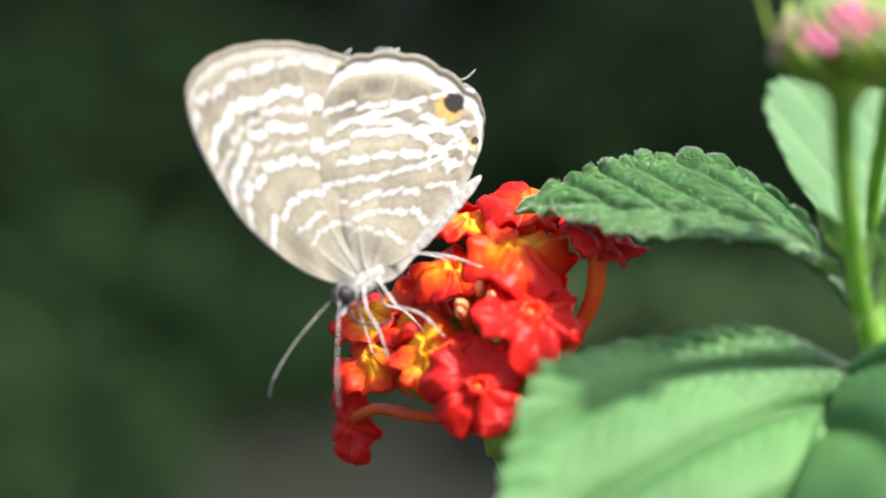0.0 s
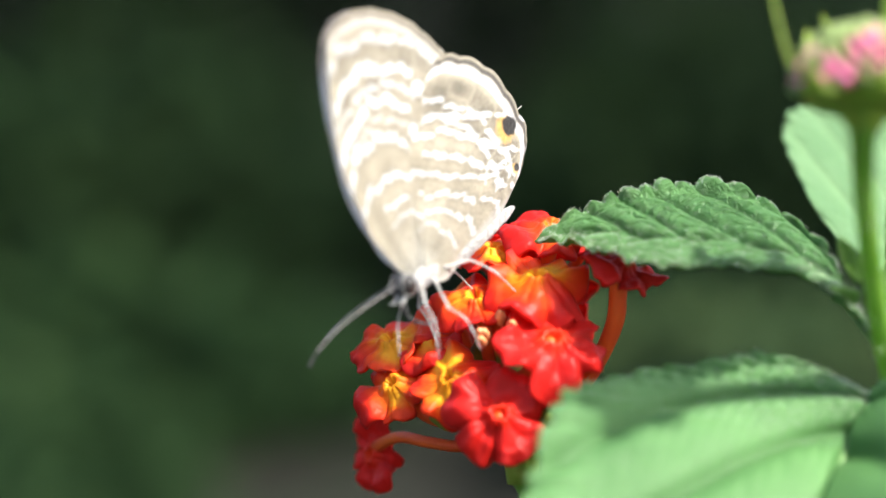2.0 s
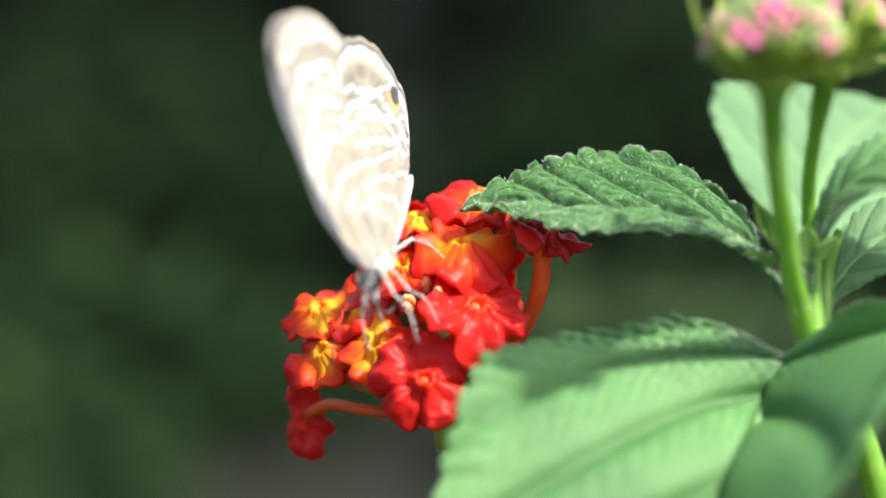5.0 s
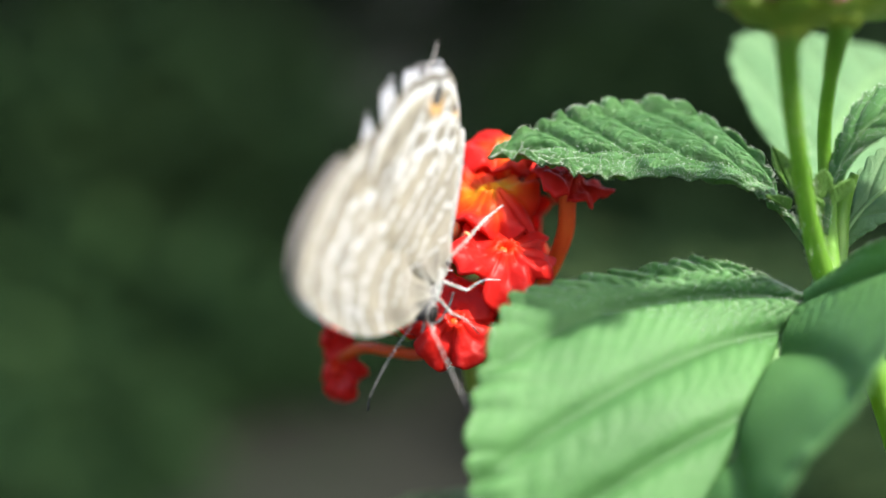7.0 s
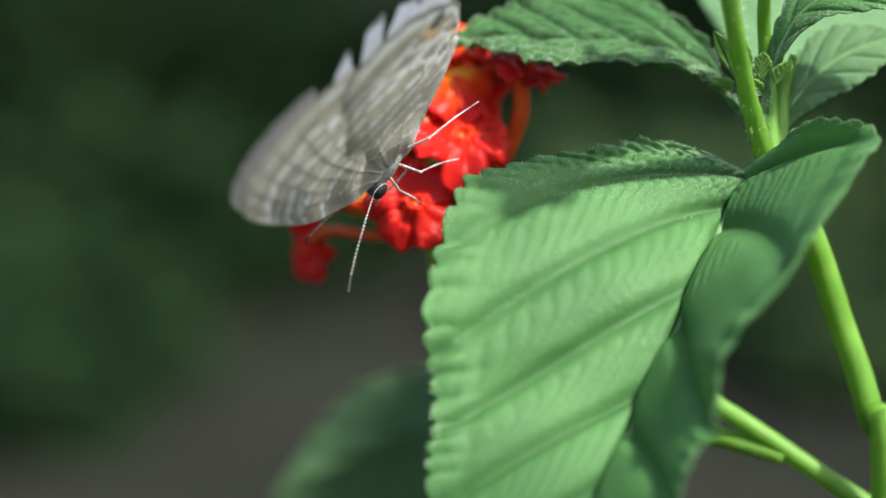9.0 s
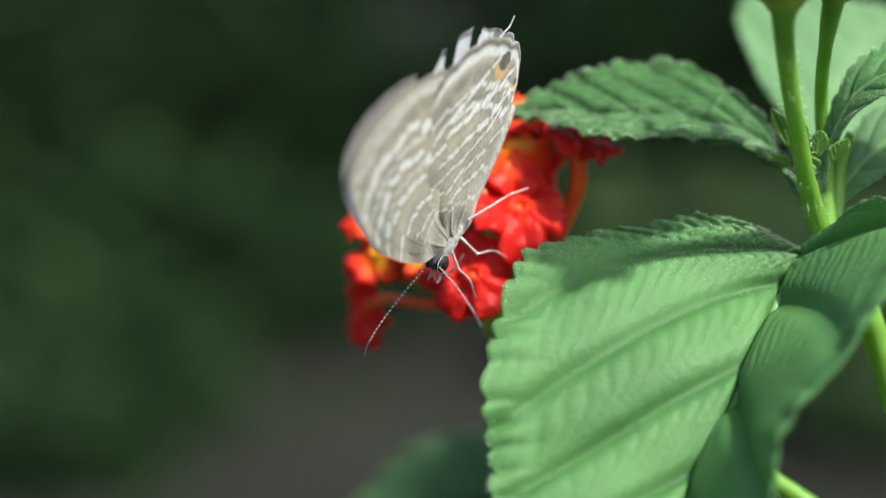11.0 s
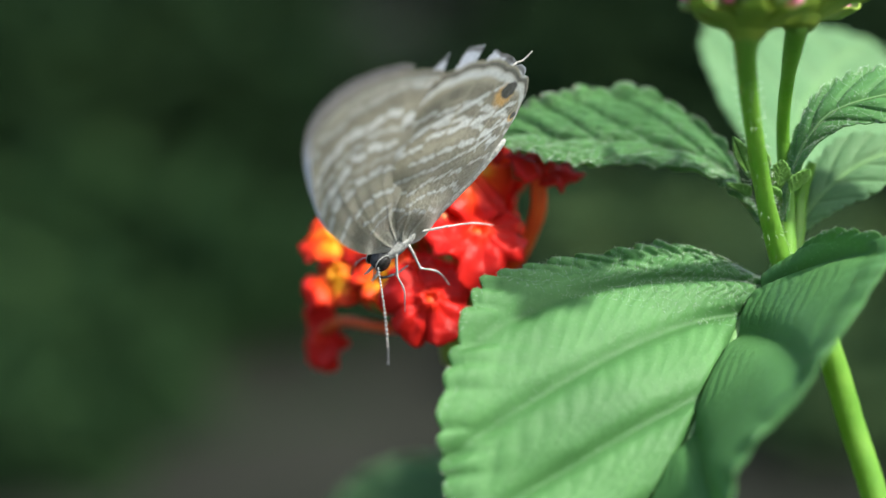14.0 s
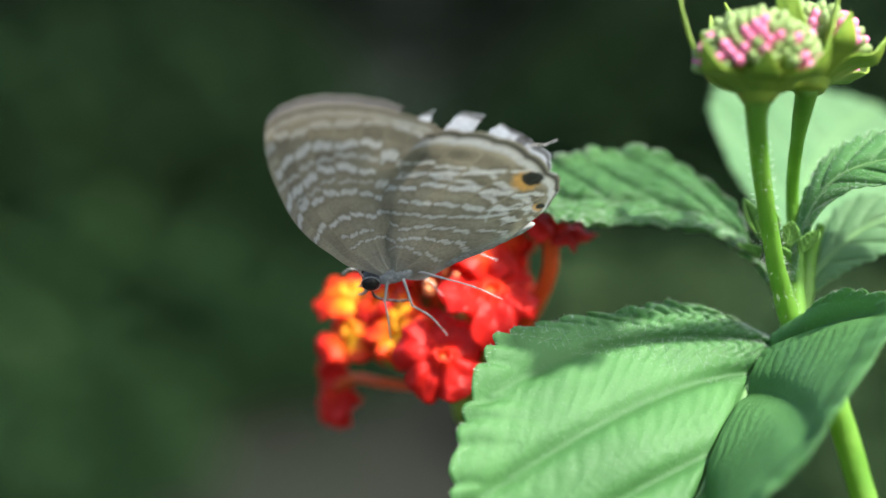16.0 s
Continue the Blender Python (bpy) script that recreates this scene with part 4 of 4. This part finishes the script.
def make_butterfly():
    bug = thing("butterfly", (0, 0, 0), "small grey-brown butterfly with white wing lines and one eyespot, wings shut", "butterfly")
    near = "pale brown underside with broken white lines"
    far = "frayed far wing with bluish white upper side"
    wing_mesh("forewing", FORE, -1, 0.18, 0.0, bug, None, 0.3, near, 3)
    saws = [wing_mesh("hindwing", HIND, -1, 0.34, 0.0, bug, None, 0.35, "brown hindwing with black and orange eyespot", 4)]
    wing_mesh("forewing", FORE, 1, 0.26, 0.4, bug, FORE_TEAR, 0.05, far, 8)
    saws.append(wing_mesh("hindwing", HIND, 1, 0.36, 0.6, bug, HIND_TEAR, 0.05, far, 9))
    v, f = tube([(7.3, 0.5, 12.5), (7.8, 0.52, 12.75), (8.5, 0.54, 12.8), (9.2, 0.55, 13.3)], [0.07, 0.05, 0.045, 0.03], 14, 6)
    mesh_part("tail", v, f, LEG, saws[1], "thread-like white-tipped tail")
    axis = pose(0, 0, 0, 0, -37, 0)
    v, f = ball((1.75, 0.6, 0.8), 16, 20)
    mesh_part("thorax", v, f, FUR, bug, "silvery furred thorax", at=Matrix.Translation(Vector((0.15, 0, 0.45)) * U) @ axis)
    v, f = ball((4.9, 0.42, 0.72), 30, 18)
    v = [(x, y * (1 + 0.5 * max(0, x - 3) / 2), z * (1 + 0.07 * math.sin(x * 5.5)) * (1 - 0.04 * x)) for x, y, z in v]
    mesh_part("abdomen", v, f, FUR, bug, "pale ringed abdomen", at=Matrix.Translation(Vector((4.7, 0, 3.3)) * U) @ pose(0, 0, 0, 0, -37, 0))
    v, f = ball((0.72, 0.66, 0.74), 14, 18)
    head = mesh_part("head", v, f, DARK_FUR, bug, "dark head with white rims", at=Matrix.Translation(Vector((-1.5, 0, -0.4)) * U) @ axis)
    for side in (-1, 1):
        v, f = ball((0.62, 0.36, 0.68), 12, 16)
        mesh_part("eye", v, f, EYE, head, "glossy black eye", at=Matrix.Translation(Vector((-0.12, side * 0.47, 0.06)) * U))
        ring = [(-0.12 + 0.66 * math.cos(k * math.pi / 8), side * 0.5, 0.06 + 0.72 * math.sin(k * math.pi / 8)) for k in range(17)]
        v, f = tube(ring, [0.04, 0.04], 34, 6)
        mesh_part("eye_rim", v, f, FUR, head, "thin white rim of scales round the eye")
        v, f = tube([(-0.5, side * 0.3, -0.45), (-1.1, side * 0.36, -0.7), (-1.5, side * 0.38, -0.6)], [0.12, 0.11, 0.03], 10, 8)
        mesh_part("palp", v, f, FUR, head)
    v, f = tube([(-0.5, 0, -0.6), (-0.7, 0, -1.9), (0.3, 0, -3.0), (1.3, 0, -3.4)], [0.12, 0.1, 0.09, 0.06], 20, 6)
    mesh_part("proboscis", v, f, DARK_FUR, head)
    for side in (-1, 1):
        for hip, knee, ankle, toe in (((-0.5, 0.4, 0.1), (-0.5, 1.0, -1.6), (-0.1, 1.6, -2.7), (0.4, 1.7, -4.8)),
                                      ((0.5, 0.5, 0.4), (1.4, 1.3, -1.5), (2.9, 1.7, -2.2), (4.3, 1.8, -3.9)),
                                      ((1.5, 0.45, 1.1), (2.9, 1.5, 1.8), (5.2, 1.7, 1.3), (7.4, 1.8, 0.3))):
            pts = [np.array((x, side * y, z)) for x, y, z in (hip, knee, ankle, toe)]
            line = [pts[0], pts[0] * 0.12 + pts[1] * 0.88, pts[1], pts[1] * 0.88 + pts[2] * 0.12, pts[2], pts[3]]
            v, f = tube(line, [0.11, 0.085, 0.1, 0.065, 0.065, 0.035], 40, 8, rough=0.08)
            mesh_part("leg", v, f, LEG, bug, "slender white scaled leg")
    # antennae with pale rings and a dark club, along -x from their root
    line = [(0, 0, 0), (-2.2, 0, 0.25), (-4.6, 0, 0.35), (-6.8, 0, 0.1), (-7.9, 0, -0.35)]
    pts = spline(line, 60)
    ring_v, ring_f = [], []
    for k in range(3, 52, 2):
        rv, rf = tube([pts[k], (pts[k] + pts[k + 1]) / 2, pts[k + 1]], [0.056, 0.056, 0.056], 3, 7)
        ring_f += [tuple(i + len(ring_v) for i in q) for q in rf]
        ring_v += list(rv)
    feelers = []
    for side in (-1, 1):
        v, f = tube(line, [0.05, 0.042, 0.042, 0.055, 0.09], 60, 7)
        feeler = mesh_part("antenna", v, f, DARK_FUR, bug, "thin ringed antenna with dark club")
        tagged(mesh_part("antenna_rings", ring_v, ring_f, LEG, feeler, "fine white rings"), kind="stuff")
        feelers.append(feeler)
    return bug, feelers, saws


FLIGHT = [
    (0, -4.67, 0.00, -0.24, 18.2, 0.3, -7.6),
    (0.5, -3.76, -1.00, 1.34, 43.5, -0.6, -0.5),
    (1, -2.70, -1.50, 1.55, 47.6, -8.1, -1.9),
    (1.5, -2.52, -2.00, 2.20, 49.5, 3.3, 0.2),
    (2, -2.56, -3.00, 1.89, 49.0, -0.5, 6.7),
    (2.5, -1.72, -3.20, 1.93, 58.0, 2.1, 2.4),
    (3, -1.77, -3.50, 2.11, 57.6, 4.0, 7.9),
    (3.5, -1.32, -3.80, 1.78, 65.3, 1.1, 3.4),
    (4, -0.60, -4.00, 2.22, 71.3, -2.2, 5.4),
    (4.2, -0.49, -4.50, 2.14, 76.1, -7.1, 8.9),
    (6.5, -0.04, -8.00, -4.18, 54.5, 4.1, -44.0),
    (7, 1.26, -8.00, -4.42, 62.7, 9.9, -51.4),
    (7.5, 1.93, -8.00, -4.10, 61.3, 14.7, -50.5),
    (8, 2.00, -8.00, -5.07, 64.0, 25.7, -51.9),
    (8.2, 0.98, -8.00, -3.92, 65.7, 35.2, -64.3),
    (10.3, 1.07, -8.00, -4.07, 53.8, 23.8, -32.1),
    (10.5, 0.98, -8.00, -3.81, 55.0, 22.6, -24.0),
    (11, 1.10, -8.00, -4.17, 63.2, 19.5, -36.3),
    (11.5, 1.25, -8.00, -3.98, 58.9, 19.9, -30.4),
    (12, 1.00, -8.00, -3.94, 61.0, 21.9, -32.9),
    (12.5, 1.07, -8.00, -4.05, 62.4, 21.3, -34.2),
    (13, 0.68, -8.00, -4.18, 59.6, 23.6, -33.1),
    (13.5, 0.81, -8.00, -3.71, 56.4, 24.8, -29.4),
    (14, 0.38, -8.00, -2.74, 53.6, 33.5, -21.7),
    (14.5, -0.53, -8.00, -0.88, 19.7, 42.8, 1.7),
    (15, -0.75, -8.00, -1.14, 16.0, 43.7, 5.1),
    (15.5, -0.60, -8.00, -0.69, 8.1, 47.4, 8.9),
    (16, -0.83, -8.00, -0.79, 8.1, 48.3, 4.1),
]
# how far the near and the far hindwing are drawn back, in degrees: the butterfly saws them
SWING = [
    (0, 1.1, 0.0),
    (0.5, -4.6, -0.0),
    (1, -1.4, -0.0),
    (1.5, -1.8, 0.0),
    (2, -0.5, -0.0),
    (2.5, -6.8, 0.0),
    (3, -7.5, 0.0),
    (3.5, -1.5, 0.0),
    (4, -6.1, -0.0),
    (4.2, -4.7, 0.0),
    (6.5, -0.0, -1.4),
    (7, 0.2, 3.4),
    (7.5, 1.5, 3.0),
    (8, -3.0, -5.8),
    (8.2, -0.6, 1.0),
    (10.3, 2.4, 2.0),
    (10.5, -3.9, 3.0),
    (11, -0.1, 3.0),
    (11.5, 2.0, 3.0),
    (12, -1.5, 6.8),
    (12.5, 0.8, -2.0),
    (13, -2.4, 6.3),
    (13.5, 1.0, -4.4),
    (14, -0.2, 2.0),
    (14.5, 1.3, 2.0),
    (15, 7.6, -4.0),
    (15.5, -4.4, 5.7),
    (16, 2.4, -2.8),
]
# the way each antenna points, in the butterfly's own space
NEAR_FEELER = [
    (0, -0.248, -0.484, -0.839),
    (0.5, -0.245, 0.130, -0.961),
    (1, -0.301, 0.332, -0.894),
    (1.5, -0.526, 0.439, -0.728),
    (2, -0.534, 0.473, -0.701),
    (2.5, -0.466, 0.443, -0.766),
    (3, -0.211, 0.568, -0.796),
    (3.5, -0.259, 0.457, -0.851),
    (4, -0.070, -0.061, -0.996),
    (4.2, -0.616, -0.040, -0.786),
    (6.5, -0.681, -0.732, 0.006),
    (7, -0.712, -0.702, -0.016),
    (7.5, -0.708, -0.660, -0.249),
    (8, -0.935, -0.354, -0.005),
    (8.2, -0.882, -0.389, 0.265),
    (10.3, -0.700, -0.710, -0.076),
    (10.5, -0.117, -0.865, -0.488),
    (11, -0.560, -0.807, 0.187),
    (11.5, -0.432, -0.845, -0.316),
    (12, -0.448, -0.801, -0.396),
    (12.5, -0.617, -0.758, -0.211),
    (13, -0.576, -0.798, -0.177),
    (13.5, -0.397, -0.668, -0.630),
    (14, -0.521, -0.817, -0.246),
    (14.5, -0.473, -0.606, 0.640),
    (16, -0.318, -0.563, 0.763),
]
FAR_FEELER = [
    (0, -0.685, 0.046, -0.727),
    (0.5, -0.384, 0.765, -0.517),
    (1, 0.057, 0.880, -0.472),
    (2, 0.008, 0.846, -0.532),
    (4.2, 0.652, 0.536, -0.536),
    (6.5, -0.292, 0.627, -0.723),
    (7, -0.608, 0.448, -0.655),
    (7.5, -0.989, 0.080, 0.124),
    (8, -0.933, 0.181, 0.311),
    (8.2, -0.710, 0.469, -0.526),
    (10.5, -0.645, 0.279, -0.712),
    (11, -0.779, 0.241, -0.579),
    (11.5, -0.808, 0.083, -0.583),
    (12, -0.808, 0.083, -0.583),
    (12.5, -0.743, 0.286, -0.604),
    (13, -0.694, 0.118, -0.710),
    (13.5, -0.484, 0.567, -0.666),
    (14, 0.401, 0.553, -0.730),
    (14.5, -0.202, 0.767, -0.609),
    (15, -0.100, 0.900, 0.420),
    (16, -0.100, 0.900, 0.420),
]


def motions():
    """The butterfly turns about on the blossom and saws its hindwings."""
    rows = []
    for t, x, y, z, yaw, lean, spin in FLIGHT:
        turn = Matrix.Rotation(radians(yaw), 4, "Z") @ Matrix.Rotation(radians(lean), 4, "X") @ Matrix.Rotation(radians(spin), 4, "Y")
        rows.append((t, M @ Matrix.Translation(Vector((x, y, z)) * U) @ turn))
    walk(butterfly, rows)
    for k in (0, 1):
        walk(hindwings[k], [(row[0], Matrix.Rotation(radians(row[1 + k]), 4, "Y")) for row in SWING])
    for feeler, side, ways in ((antennae[0], -1, NEAR_FEELER), (antennae[1], 1, FAR_FEELER)):
        root = Vector((-2.0, side * 0.3, -0.35)) * U
        walk(feeler, [(t, Matrix.Translation(root) @ Vector((-x, -y, -z)).to_track_quat("X", "Z").to_matrix().to_4x4()) for t, x, y, z in ways])


make_ground()
make_shrubs()
make_branch()
make_bud_cluster()
make_blossom()
butterfly, antennae, hindwings = make_butterfly()
motions()
